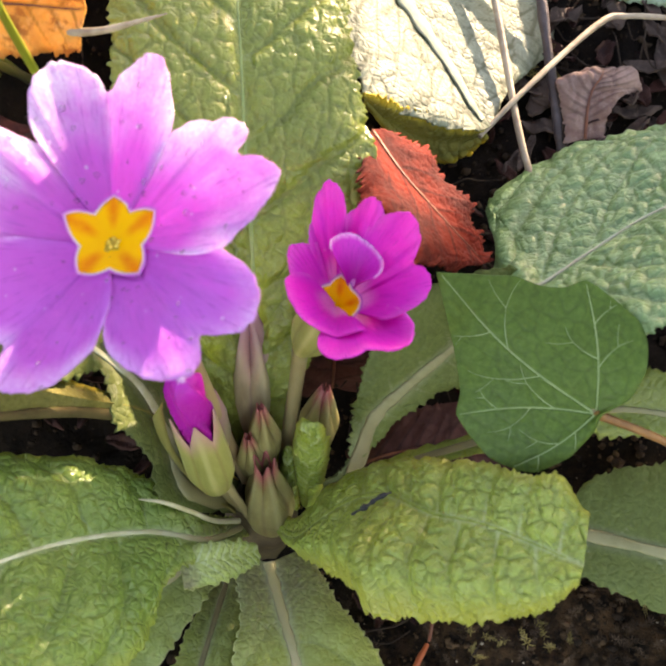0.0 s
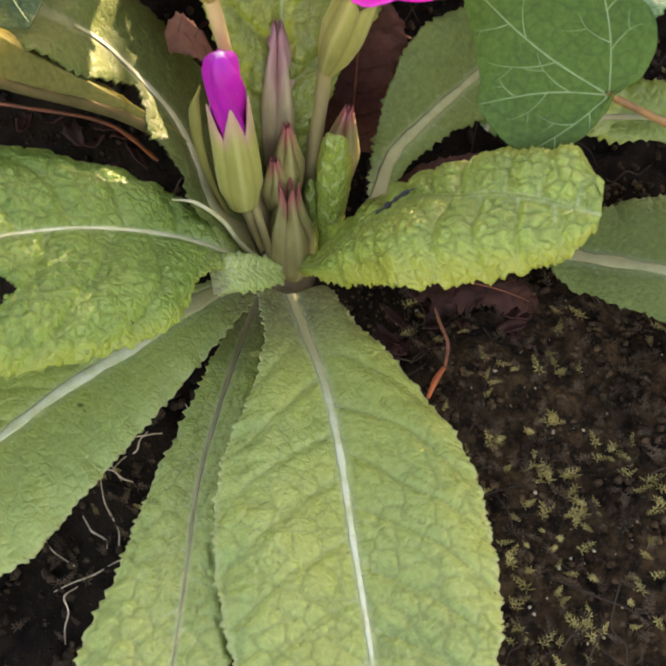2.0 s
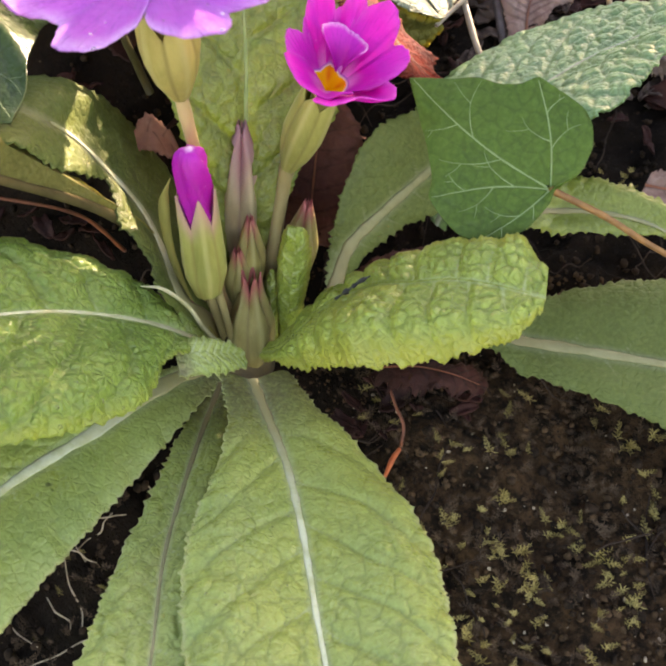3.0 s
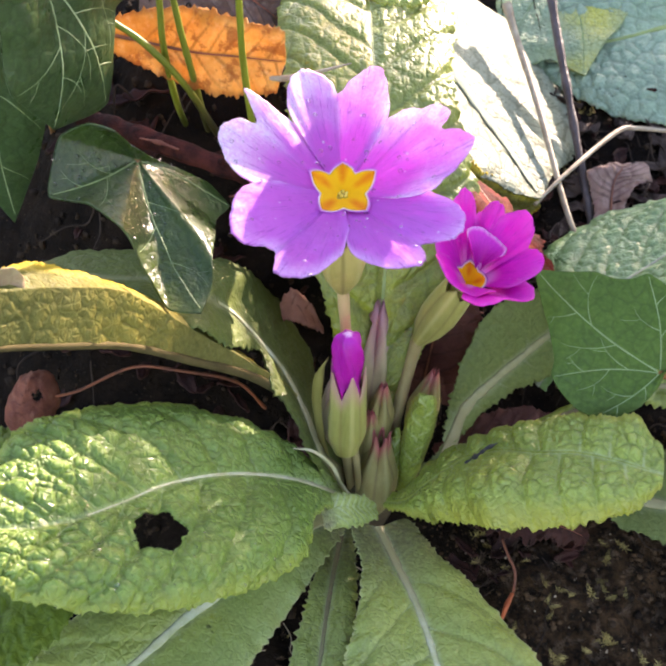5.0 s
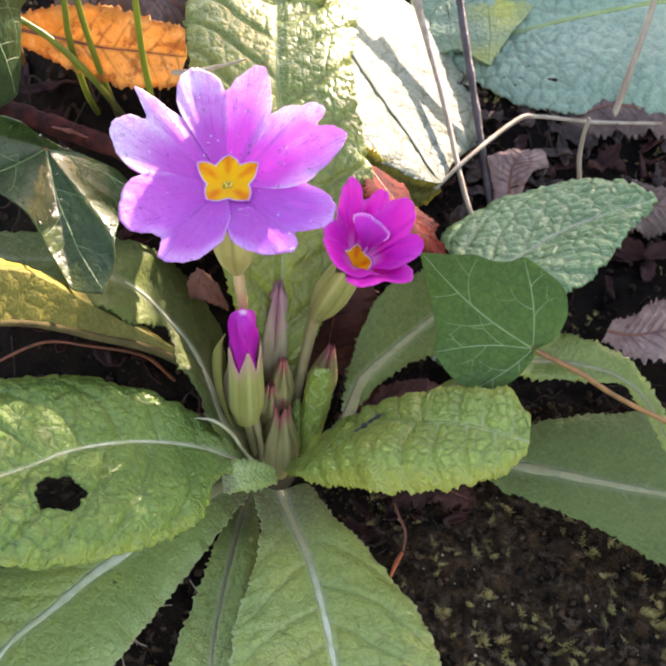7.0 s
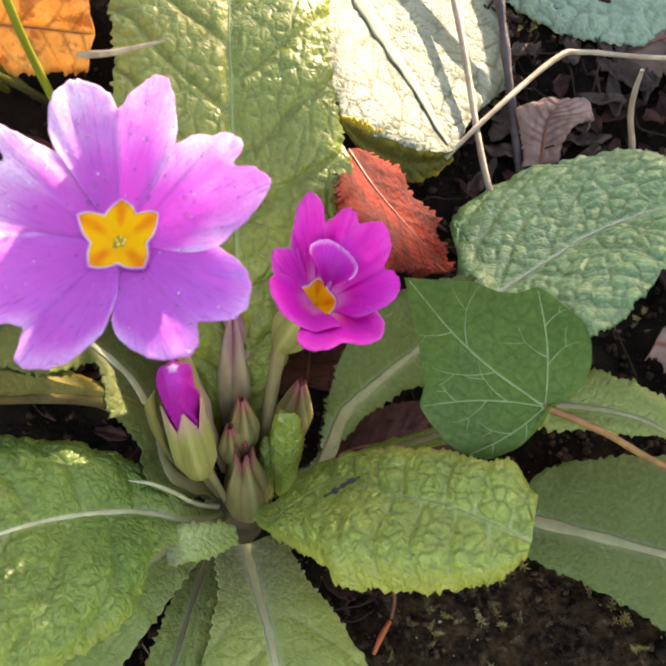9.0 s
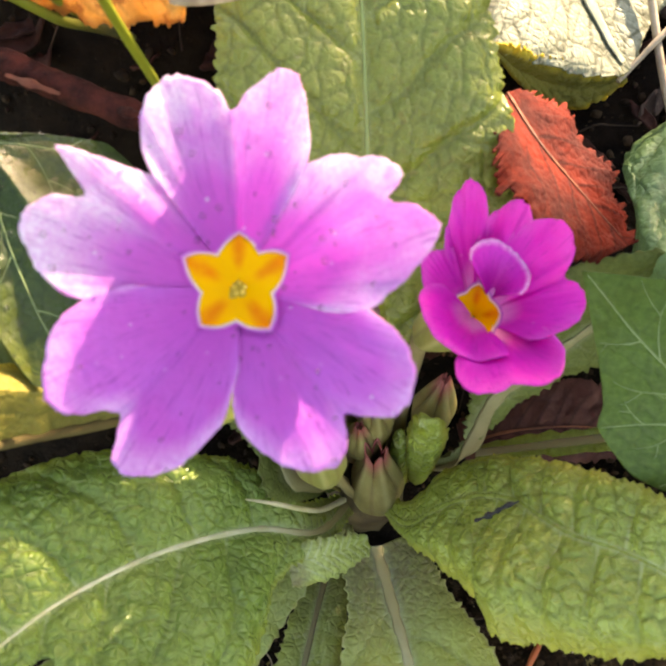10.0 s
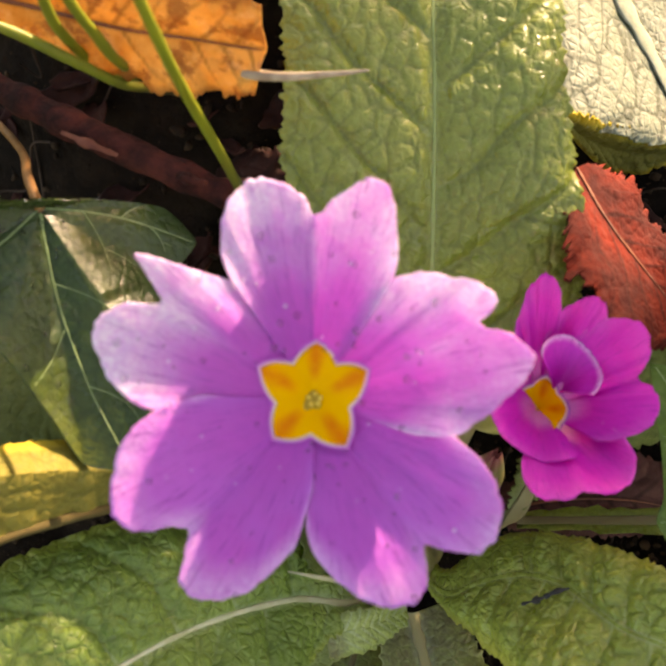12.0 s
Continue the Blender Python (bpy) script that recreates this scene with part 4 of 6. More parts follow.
CURLED = [
    ((2.0, 1.0, 5.0), (2.0, -1.0, 6.0), (2.4, -2.4, 5.0)),
    ((6.4, -2.6, 10.6), (6.4, -5.4, 12.4), (6.4, -7.0, 11.4)),
    ((10.4, 1.0, 12.6), (10.6, -3.8, 17.0), (10.2, -9.3, 13.0)),
    ((14.2, 2.2, 15.8), (14.6, -2.8, 21.0), (13.6, -12.0, 17.4)),
    ((17.6, 2.2, 19.6), (18.4, -3.4, 24.6), (16.8, -14.8, 22.4)),
    ((20.6, 1.6, 22.6), (20.8, -5.2, 27.8), (18.8, -18.5, 27.4)),
    ((24.4, 0.4, 26.9), (24.2, -7.5, 31.0), (23.2, -18.6, 28.4)),
    ((29.2, -1.6, 31.8), (28.6, -8.9, 33.7), (28.0, -19.1, 30.7)),
    ((33.8, -3.8, 35.3), (33.2, -10.9, 35.7), (33.1, -18.6, 32.7)),
    ((37.4, -4.2, 35.7), (37.0, -12.6, 36.6), (37.0, -17.4, 34.8)),
    ((40.4, -7.6, 34.2), (39.5, -13.6, 37.0), (39.2, -15.8, 35.8)),
]
curled_leaf = leaf(plant, CURLED, LEAF_YOUNG, "young yellow-green leaf with rolled margins", 15, 0.4, LEAF_YOUNG, nu=220, nv=130, quilt=0.48, cell=1.9, bow=(0.1, 0.27), teeth=0.5, ruffle=0.3, lateral=11, slant=0.1, bulge=0.6)
DARK = [
    ((10.0, 1.0, 5.0), (10.0, 0.0, 5.0), (10.0, -1.0, 5.0)),
    ((36.1, -0.6, 11.3), (34, -0.2, 11.0), (34.0, -2.2, 10.8)),
    ((43.2, 4.9, 13.0), (41.0, -1.7, 11.7), (39.6, -5.9, 10.9)),
    ((50.3, 6.9, 14.2), (50.0, -3.5, 12.6), (49.8, -10.1, 11.6)),
    ((58.7, 7.7, 15.4), (58.1, -5.3, 13.4), (57.0, -13.6, 12.0)),
    ((66.4, 8.1, 16.4), (65.9, -6.8, 14.2), (65, -18.7, 12.3)),
    ((74.5, 6.6, 17.2), (73.8, -8.4, 15.0), (72.5, -22.2, 12.8)),
    ((81.9, -0.2, 17.2), (82.1, -10.0, 15.8), (79.7, -20.1, 14.0)),
]
leaf(plant, DARK, LEAF_SHADED, "dark green flat leaf lying on the soil", 16, 1.3, RIB_DULL, quilt=0.06, bow=0.05, veined=0.2)
REAR_RIGHT = [
    ((4.0, 3.0, 5.0), (5.0, 2.6, 4.0), (6.0, 2.4, 3.0)),
    ((11.5, 4.2, 11.0), (12.2, 3.9, 10.1), (13.5, 5.7, 12.3)),
    ((12.7, 8.6, 17.4), (15.3, 9.2, 17), (15.5, 7.2, 13.6)),
    ((14.0, 12.6, 23.1), (19.2, 12.5, 20.3), (20.9, 11.4, 17.7)),
    ((17.6, 18.2, 30.2), (25.9, 17.4, 24.7), (26.9, 14.4, 19.4)),
    ((23.6, 21.5, 32.4), (30.6, 20.7, 27.5), (33.6, 17.3, 20.6)),
    ((31.4, 24.0, 32.5), (34.6, 23.2, 29.5), (36.6, 21.2, 25.3)),
]
leaf(plant, REAR_RIGHT, LEAF_SHADED, "upright grey-green leaf with a broad pale midrib", 17, 1.6, RIB_DULL, quilt=0.16, bow=0.06, veined=0.45)
REAR_LEFT = [
    ((-2.0, 0.0, 4.0), (-2.0, 1.6, 4.0), (-1.0, 3.0, 4.0)),
    ((-7.3, -6.6, 23.4), (-6.2, -3.4, 20.0), (-5.3, 2.0, 16.0)),
    ((-10.4, -1.1, 25.6), (-9.3, 2.3, 22.2), (-7.8, 11.0, 15.5)),
    ((-13.9, 1, 30.1), (-12.9, 7.3, 25.5), (-10.7, 20.1, 15.6)),
    ((-16.5, 6.6, 31.5), (-17, 9.0, 31.1), (-15.3, 24.0, 21.0)),
    ((-19.4, 1.2, 38.7), (-20.6, 9.2, 36.7), (-19.0, 25.0, 26.3)),
    ((-23.6, -1.8, 46.0), (-23.8, 6.4, 43.1), (-22.0, 18.0, 38.0)),
    ((-31.5, -1.0, 46.6), (-29.8, 8.6, 43.4), (-30.7, 18.0, 38.5)),
    ((-37.0, -3.0, 48.4), (-36.4, 8.0, 44.0), (-37.5, 18.0, 39.0)),
    ((-44.0, -4.0, 49.8), (-43.8, 7.0, 45.0), (-44.0, 15.0, 41.0)),
    ((-49.8, 0.6, 47.6), (-50.4, 4.2, 46.0), (-50.2, 8.2, 44.2)),
]
leaf(plant, REAR_LEFT, LEAF_SHADED, "grey-green leaf with a white midrib and eaten margin", 18, 1.6, RIB, tail=0.6, quilt=0.22, bow=0.06, teeth=0.9, veined=0.5)
TALL = [
    ((-0.6, 3.1, 0.2), (0.7, 3.3, -0.0), (1.9, 3.5, -0.2)),
    ((-3.1, 6.4, 15.6), (0.4, 7.0, 15.0), (3.9, 7.7, 14.3)),
    ((-5.9, 11.5, 30.7), (1.0, 12.2, 28.2), (8.2, 14.4, 27.9)),
    ((-10.7, 18.6, 43.5), (1.1, 19.7, 39.6), (14.9, 22.3, 35.5)),
    ((-14.1, 27.4, 51.5), (0.2, 27.6, 46.8), (14.9, 29.4, 41.7)),
    ((-15.2, 36.3, 55.2), (-1.1, 37.3, 51.4), (11.8, 38.5, 47.2)),
    ((-17.1, 45, 57.1), (-2.8, 48.1, 53.7), (9.5, 50.4, 50.1)),
    ((-18.2, 55.9, 57.5), (-4.4, 65.5, 53.5), (9.3, 67.6, 49.7)),
    ((-14.2, 75.0, 54.4), (-4.8, 82.9, 50.9), (2.7, 81.7, 49.3)),
]
leaf(plant, TALL, LEAF_BACK, "tall broad yellow-green leaf standing behind the flowers", 19, 0.42, RIB_LIGHT, nu=260, nv=180, quilt=0.32, cell=2.3, bow=0.07, swell=(1.1, 0.8), bulge=0.6, lateral=12, slant=0.75, holes=[(5.6, 23.2, 39.6, 0.8)])
YELLOWING = [
    ((-3.0, 2.0, 6.0), (-3.0, 2.6, 7.0), (-3.0, 3.6, 6.0)),
    ((-10.6, 3.6, 22.0), (-10.7, 4.4, 24.1), (-11.0, 7.2, 20.4)),
    ((-16.4, 1, 32.2), (-16.5, 1.8, 34.2), (-17.5, 4.5, 31.7)),
    ((-24.0, -4.7, 42.6), (-23.6, -2.1, 45.8), (-23.8, 1.8, 42.4)),
    ((-30.5, -9.9, 51.3), (-30.6, -6.0, 57.2), (-30.7, -2.1, 53.0)),
    ((-36.2, -15.5, 57.6), (-36.3, -11.5, 63.6), (-36.4, -6.1, 60.5)),
    ((-40.7, -20.0, 62.3), (-40.8, -16.3, 67.8), (-40.7, -9.8, 65.6)),
    ((-43.9, -23.4, 65.4), (-43.9, -20.4, 70.0), (-44.1, -14.1, 67.7)),
]
# one_rim keeps the painted sunlit yellow to the crest side
arched = leaf(plant, YELLOWING, LEAF_YELLOWING, "arched yellowing leaf with a thick olive stalk", 20, 0, quilt=0.18, cell=2.8, one_rim=True, bow=0.0, teeth=0.5)
bar("stalk", [r[0] for r in YELLOWING], [1.1, 0.9, 0.7, 0.6, 0.5, 0.45, 0.4, 0.3], RIB_THICK, arched, "thick yellow-green stalk", 10, 60, 0.05)
WITHERED = [
    ((-39.5, -13.7, 67.5), (-40.3, -13.8, 69.1), (-42.0, -15.1, 70.2)),
    ((-39.9, -15.2, 65), (-41.3, -15.7, 67.2), (-44.4, -17.4, 71.1)),
    ((-41.5, -18.0, 63.0), (-43.1, -18.6, 65.4), (-46.9, -20.5, 70.5)),
    ((-43.4, -21.4, 60.1), (-44.9, -21.8, 63.0), (-48.2, -22.9, 68.4)),
    ((-44.8, -23.5, 59.0), (-45.9, -23.8, 61.1), (-48.1, -24.3, 65.1)),
]
leaf(arched, WITHERED, LEAF_WITHERED, "withered pinkish brown flap of the leaf", 24, 0, nu=60, nv=40, quilt=0.3, bow=0.1, teeth=0.8, ruffle=0.8, name="flap")
RIGHT_LOW = [
    ((14.0, 6.0, 8.0), (14.0, 5.0, 8.0), (14.0, 4.0, 8.0)),
    ((37.3, 7.9, 28.6), (36.6, 5.8, 27.9), (36.0, 4.1, 27.3)),
    ((44.7, 12.1, 30.2), (43.4, 7.6, 28.6), (42.8, 4.7, 27.6)),
    ((50.9, 11.5, 30.1), (50.2, 7.4, 28.6), (49.5, 4.9, 27.7)),
    ((57, 9.2, 29.3), (55.6, 6.1, 28.2), (56.3, 4.9, 27.7)),
    ((61.0, 4.8, 27.8), (59.7, 3.4, 27.3), (58.3, 3.3, 27.2)),
    ((63.9, -0.9, 25.8), (62.9, -1.6, 25.5), (61.6, -1.7, 25.5)),
    ((65.5, -6.5, 23.7), (64.8, -6.6, 23.7), (64.2, -6.6, 23.7)),
]
leaf(plant, RIGHT_LOW, LEAF_BACK, "olive green leaf with a curled margin", 21, 0.6, RIB_DULL, quilt=0.15, bow=0.12, veined=0.3)
LEFT_LOW = [
    ((-33.5, -31.4, 32.5), (-35.1, -24.1, 31.6), (-36.8, -16.3, 30.7)),
    ((-33.9, -38.5, 33.5), (-42.8, -25.3, 32.5), (-47.9, -10.5, 31.0)),
    ((-38.0, -46.3, 35), (-48.8, -30.1, 33.8), (-53.2, -12.3, 31.7)),
    ((-41.5, -51.7, 36.1), (-54.5, -34.6, 35.0), (-59.6, -18.5, 33.2)),
    ((-50.9, -51.1, 36.9), (-60.5, -39.0, 36.2), (-64.2, -28.7, 35.1)),
]
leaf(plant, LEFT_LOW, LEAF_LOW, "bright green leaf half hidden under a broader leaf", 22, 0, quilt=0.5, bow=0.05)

# flower stalks
bar("flower_stalk", [(0, 1, 3), (-2.5, 4.0, 20), (-3.6, 5.6, 36), (-4.4, 5.2, 49)], [0.95, 0.85, 0.8, 0.85], STALK, plant, "tan flower stalk", 10, 30)
bar("flower_stalk", [(3.0, 3, 4), (4.6, 7.5, 16), (6.2, 11.0, 26), (7.0, 12.0, 31)], [1.1, 1.0, 0.95, 1.1], STALK_GREEN, plant, "olive flower stalk", 10, 30)
bar("flower_stalk", [(-1.0, 0, 2), (-2.0, -1.2, 12), (-2.8, -2.0, 22)], [0.9, 0.8, 1.0], STALK_GREEN, plant, "short olive bud stalk", 10, 24)

# the open lilac flower
open_flower = mesh_object("flower", *tube([(-4.5, 1.9, 66.5), (-4.5, 2.6, 61), (-4.5, 3.6, 54)], [1.5, 1.2, 1.0], 12, 12)[:2], CALYX, plant, "open lilac primrose flower with a yellow eye")
HEART = (-4.6, 1.7, 68.7)
LOBES = [(-10.1, 15.2, 75.9), (-1.9, 15.6, 76.8), (7.5, 7.9, 78.0), (10.3, 5.1, 75.6), (9.3, -7.2, 72.0), (4.0, -12.0, 71.8), (-10.0, -13.6, 69.5), (-15.1, -10.2, 71.6), (-19.0, 1.7, 76.6), (-16.2, 6.6, 79.5)]
bowl = Corolla(HEART, LOBES)
RIMS = {
    "top": [(136, 8.7), (134, 10.1), (130, 11.5), (124, 12.8), (117, 14.0), (112, 14.2), (106, 13.8), (100, 13.0), (97, 12.0), (90, 12.8), (84, 13.8), (80, 14.2), (74, 13.8), (68, 12.1), (61, 10.0), (59, 8.4)],
    "right": [(67, 6.8), (64, 8.4), (58, 9.7), (50, 10.8), (40, 12.2), (33, 13.2), (28, 13.6), (26, 13.1), (25, 12.3), (23, 12.5), (19, 13.9), (14, 15.1), (10, 15.2), (6, 14.4), (1, 13.2), (-5, 11.9), (-10, 10.9), (-12.5, 9.3), (-14, 7.4)],
    "low_right": [(-8, 9.8), (-12, 11.3), (-16, 13.3), (-21, 14.9), (-25, 15.8), (-31, 16.4), (-36, 16.2), (-40, 14.9), (-44.5, 13.4), (-47, 14.6), (-51, 16.0), (-56, 16.3), (-62, 15.7), (-67, 14.6), (-73, 13.0), (-79, 11.2), (-82, 9.4)],
    "low_left": [(-79, 6.7), (-83, 8.8), (-86, 10.9), (-92, 12.8), (-97, 14.4), (-102, 15.4), (-108, 16.2), (-114, 16.0), (-117.5, 14.4), (-122, 12.9), (-126, 13.6), (-129, 15.0), (-133, 15.9), (-138, 15.8), (-144, 14.8), (-151, 13.4), (-157, 11.7), (-162, 9.8), (-167, 7.4)],
    "left": [(-158, 9.0), (-161.5, 11.2), (-167, 12.8), (-173, 13.7), (-179, 14.3), (-184, 14.2), (-190, 13.1), (-194, 11.8), (-197, 10.9), (-200, 11.5), (-203, 12.7), (-204.5, 13.0), (-208, 12.0), (-214, 10.5), (-222, 9.3), (-230, 8.4)],
}
for k, (side, much, flick) in enumerate((("low_right", 0.0, [(-20, 12, 0.4)]), ("right", 0.2, [(-8, 9, 0.6)]), ("left", 0.1, [(-164, 9, 0.5), (-204, 7, 0.5)]), ("low_left", 0.25, [(-160, 10, 0.5)]), ("top", 0.35, [(128, 12, 0.4)]))):
    # upper petals take the copy with sunlight in its white
    rim_petal(open_flower, bowl, RIMS[side], PETAL if side.startswith("low") else PETAL_FROSTED_LIT, k + 1, lift=much, flick=flick)
TIPS = [(-4.9, 5.9, 70.6), (-0.4, 4.0, 69.9), (-8.9, 2.9, 70.6), (-7.0, -2.1, 69.3), (-1.2, -1.9, 69.3)]
star(open_flower, bowl, TIPS, 0.68, 0.36, EYE_RIM, "eye_rim", "pale rim of the eye", 0.9, 0.97, 0.0)
star(open_flower, bowl, TIPS, 0.64, 0.42, EYE, "eye", "orange-yellow star-shaped eye", 0.4, 0.88)
throat = bar("throat", [(-4.55, 1.5, 68.55), (-4.55, 1.5, 69.02)], [1.0, 0.95], THROAT, open_flower, "golden throat of the flower", 16, 6)
for k in range(5):
    a = 1.3 * k + 0.4
    x, y = -4.5 + 0.42 * math.cos(a), 1.6 + 0.42 * math.sin(a)
    bar("anther", [(x, y, 68.9), (x + 0.06, y, 69.15), (x + 0.1, y + 0.05, 69.3)], [0.16, 0.2, 0.08], POLLEN, throat, "tiny yellow anther", 6, 6)
calyx(open_flower, (-4.4, 5.2, 48.6), (-4.5, 2.4, 65.0), 3.2, CALYX_YELLOW, label="yellow ribbed calyx", teeth=0.3)

# the half-open magenta flower
cup_flower = mesh_object("flower", *tube([(8.4, 11.4, 34), (11.0, 10.4, 41), (12.4, 9.8, 45.5)], [1.0, 1.2, 1.6], 12, 12)[:2], CALYX, plant, "half-open magenta primrose flower")
CUP = (12.6, 9.4, 45.4)
CUP_LOBES = [(9.4, 16.8, 53.8), (13.4, 19.6, 54.6), (15.6, 19.0, 54.2), (19.4, 16.2, 53.6), (22.6, 12.8, 52.6), (22.8, 7.2, 51.4), (20.2, 2.2, 50.4), (14.2, 0.2, 51.4), (16.0, 4.4, 51.3), (8.2, 7.4, 52.7)]
cup = Corolla(CUP, CUP_LOBES, 0.95)
CUP_RIMS = {
    "left": [(200, 3.4), (180, 4.2), (164, 4.9), (153, 5.4), (142, 5.4), (130, 5.3), (116, 5.2)],
    "spike": [(130, 4.4), (120, 6.0), (112, 7.6), (105, 8.9), (98, 9.6), (92, 9.3), (87, 8.2), (83, 6.4)],
    "back": [(94, 5.0), (88, 6.6), (80, 8.2), (72, 8.9), (64, 9.0), (56, 8.3), (49, 7.0), (44, 5.6)],
    "right": [(72, 5.0), (64, 7.0), (54, 8.6), (44, 9.5), (34, 9.8), (25, 9.3), (18, 8.3), (11, 9.2), (3, 9.8), (-8, 9.5), (-18, 8.0), (-30, 6.0)],
}
for k, (side, much, fold, flick) in enumerate((("spike", 0.0, 0.9, [(98, 10, 0.5)]), ("back", 0.25, 0.7, [(66, 9, 0.5)]), ("left", 0.3, 0.2, [(150, 12, 0.6)]), ("right", 0.45, 0.6, [(40, 14, 0.6)]))):
    rim_petal(cup_flower, cup, CUP_RIMS[side], PETAL_DEEP, k + 12, ruffle=0.35, crease=fold, lift=much, flick=flick)
petal(cup_flower, cup, CUP_LOBES[6], CUP_LOBES[7], -16, -100, PETAL_DEEP, 14, 0.07, ruffle=0.35, curl=0.3, tuck=0.6)
petal(cup_flower, cup, CUP_LOBES[8], CUP_LOBES[9], -46, -206, PETAL_DEEP, 15, 0.05, ruffle=0.35, curl=0.0, tuck=0.2, lift=0.8)
inner_bowl = Corolla((13.9, 10.8, 46.8), [(11.4, 13.2, 54.4), (13.2, 15.4, 52.8), (16.4, 15.2, 51.2), (18.4, 12.6, 51.6), (18.4, 8.8, 54.0)], 0.75)
rim_petal(cup_flower, inner_bowl, [(140, 2.4), (126, 3.0), (112, 3.5), (98, 3.8), (84, 4.0), (70, 4.0), (56, 3.9), (40, 3.8), (24, 3.7), (6, 3.5), (-18, 3.0)], PETAL_PINK, 17, nr=36, nf=70, ruffle=0.2, crease=0.0, lift=0.4, name="inner_petal")
CUP_TIPS = [(12.9, 11.7, 48.1), (15.0, 9.3, 47.2), (13.9, 6.9, 46.7), (11.9, 6.3, 46.5), (10.9, 9.9, 47.2)]
star(cup_flower, cup, CUP_TIPS, 0.85, 0.52, EYE_RIM, "eye_rim", "pale rim of the eye", 0.5, 1.17, 0.0)
star(cup_flower, cup, CUP_TIPS, 0.82, 0.6, EYE, "eye", "yellow eye deep in the cup", 0.2)
calyx(cup_flower, (7.0, 12.0, 30.0), (12.4, 9.9, 46.2), 2.5, CALYX, label="yellow-green ribbed calyx", teeth=0.14)

# buds
bud = furled(plant, (-3.0, -1.2, 28), (-3.2, 0.8, 44.2), 2.25, PETAL_BUD, "flower_bud", "furled magenta bud with white tips")
calyx(bud, (-2.8, -2.2, 20.6), (-3.1, -0.1, 38.6), 2.6, CALYX_BUD, label="olive calyx with pointed teeth", teeth=0.32, shape=(0.66, 0.98, 0.97, 0.93, 0.9, 0.86), sides=80, n=40, seed=2.2)
calyx(plant, (-0.4, 7.0, 12.0), (0.9, 14.5, 35.8), 2.5, CALYX_PINK, "flower_bud", "tall closed bud with pinkish tips", 0.38, shape=(0.35, 0.8, 1.0, 0.95, 0.7, 0.12), sides=60)
calyx(plant, (-5.2, 1.0, 14.0), (-3.6, 5.6, 30.5), 2.5, CALYX_PINK, "flower_bud", "closed green bud with pinkish tips", 0.3, shape=(0.35, 0.8, 1.0, 0.8, 0.3))
calyx(plant, (7.4, 5.6, 12.0), (10.0, 8.9, 27.2), 2.3, CALYX_RED, "flower_bud", "closed bud with red pointed tips", 0.3, shape=(0.4, 0.85, 1.0, 0.6, 0.12), seed=1)
calyx(plant, (1.8, 4.0, 13.0), (2.3, 5.9, 26.9), 1.9, CALYX_RED, "flower_bud", "small reddish closed bud", 0.3, shape=(0.4, 0.85, 1.0, 0.6, 0.12), seed=2)
calyx(plant, (0.4, 2.6, 11.0), (0.6, 3.4, 23.0), 1.9, CALYX_RED, "flower_bud", "small reddish closed bud", 0.3, shape=(0.4, 0.85, 1.0, 0.6, 0.15), seed=3)
calyx(plant, (2.0, -2.0, 3.0), (2.5, 1.6, 20.4), 3.0, CALYX_RED, "flower_bud", "squat olive bud with red tips", 0.22, shape=(0.4, 0.85, 1.0, 0.95, 0.72, 0.42, 0.28), seed=1, spread=1.3, sides=60, n=40)
# young rolled leaves and a pale bract
leaf(plant, [((5.4, 2.4, 4), (6.6, 0.8, 4), (8.0, 2.0, 4)), ((5.6, 3.6, 12), (7.4, 1.0, 12.5), (9.4, 2.6, 12)), ((6.0, 4.4, 20), (8.2, 1.8, 20.5), (10.6, 3.6, 20)), ((7.0, 4.8, 25.4), (8.8, 2.8, 26.2), (10.4, 4.2, 25.4)), ((8.4, 4.4, 27.0), (8.9, 3.7, 27.4), (9.4, 4.2, 27.0))],
     LEAF_YOUNG, "small rolled young leaf", 31, 0, nu=70, nv=36, quilt=0.4, cell=1.7, bow=0.2, teeth=0.3, ruffle=0.1, ridge=True, lateral=6)
leaf(plant, [((3.4, 1.6, 3), (4.4, 0.4, 3), (5.4, 1.4, 3)), ((3.4, 2.6, 9), (4.6, 1.0, 9), (5.8, 2.2, 9)), ((3.8, 4.4, 14), (4.8, 3.0, 14.4), (5.8, 4.0, 14)), ((4.6, 5.0, 16.8), (4.9, 4.6, 17.2), (5.3, 4.9, 16.8))],
     LEAF_YOUNG, "narrow rolled young leaf", 32, 0, nu=60, nv=30, quilt=0.3, cell=1.4, bow=0.2, teeth=0.2, ruffle=0.1, ridge=True, lateral=6)
bar("bract", [(-1.8, -2.8, 8), (-3.2, -5.6, 16.0), (-4.5, -6.9, 22.8), (-7.2, -7.3, 26.8), (-10.1, -7.3, 27.2)], [0.42, 0.34, 0.29, 0.25, 0.08], BRACT, plant, "thin pale curled bract", 8, 30)
bar("bract", [(-2.6, -1.4, 8), (-5.6, -1.6, 17), (-7.2, -1.3, 28.0), (-7.0, -0.8, 36.0), (-5.8, -0.4, 40.0)], [0.6, 0.8, 0.95, 0.7, 0.1], CALYX, plant, "narrow olive bract beside a bud", 8, 30, flat=0.4)
bar("flower_stalk", [(-0.4, -1.2, 3), (-0.6, -2.4, 12), (-1.4, -2.4, 21)], [0.6, 0.55, 0.6], STALK_GREEN, plant, "thin olive bud stalk", 8, 24)

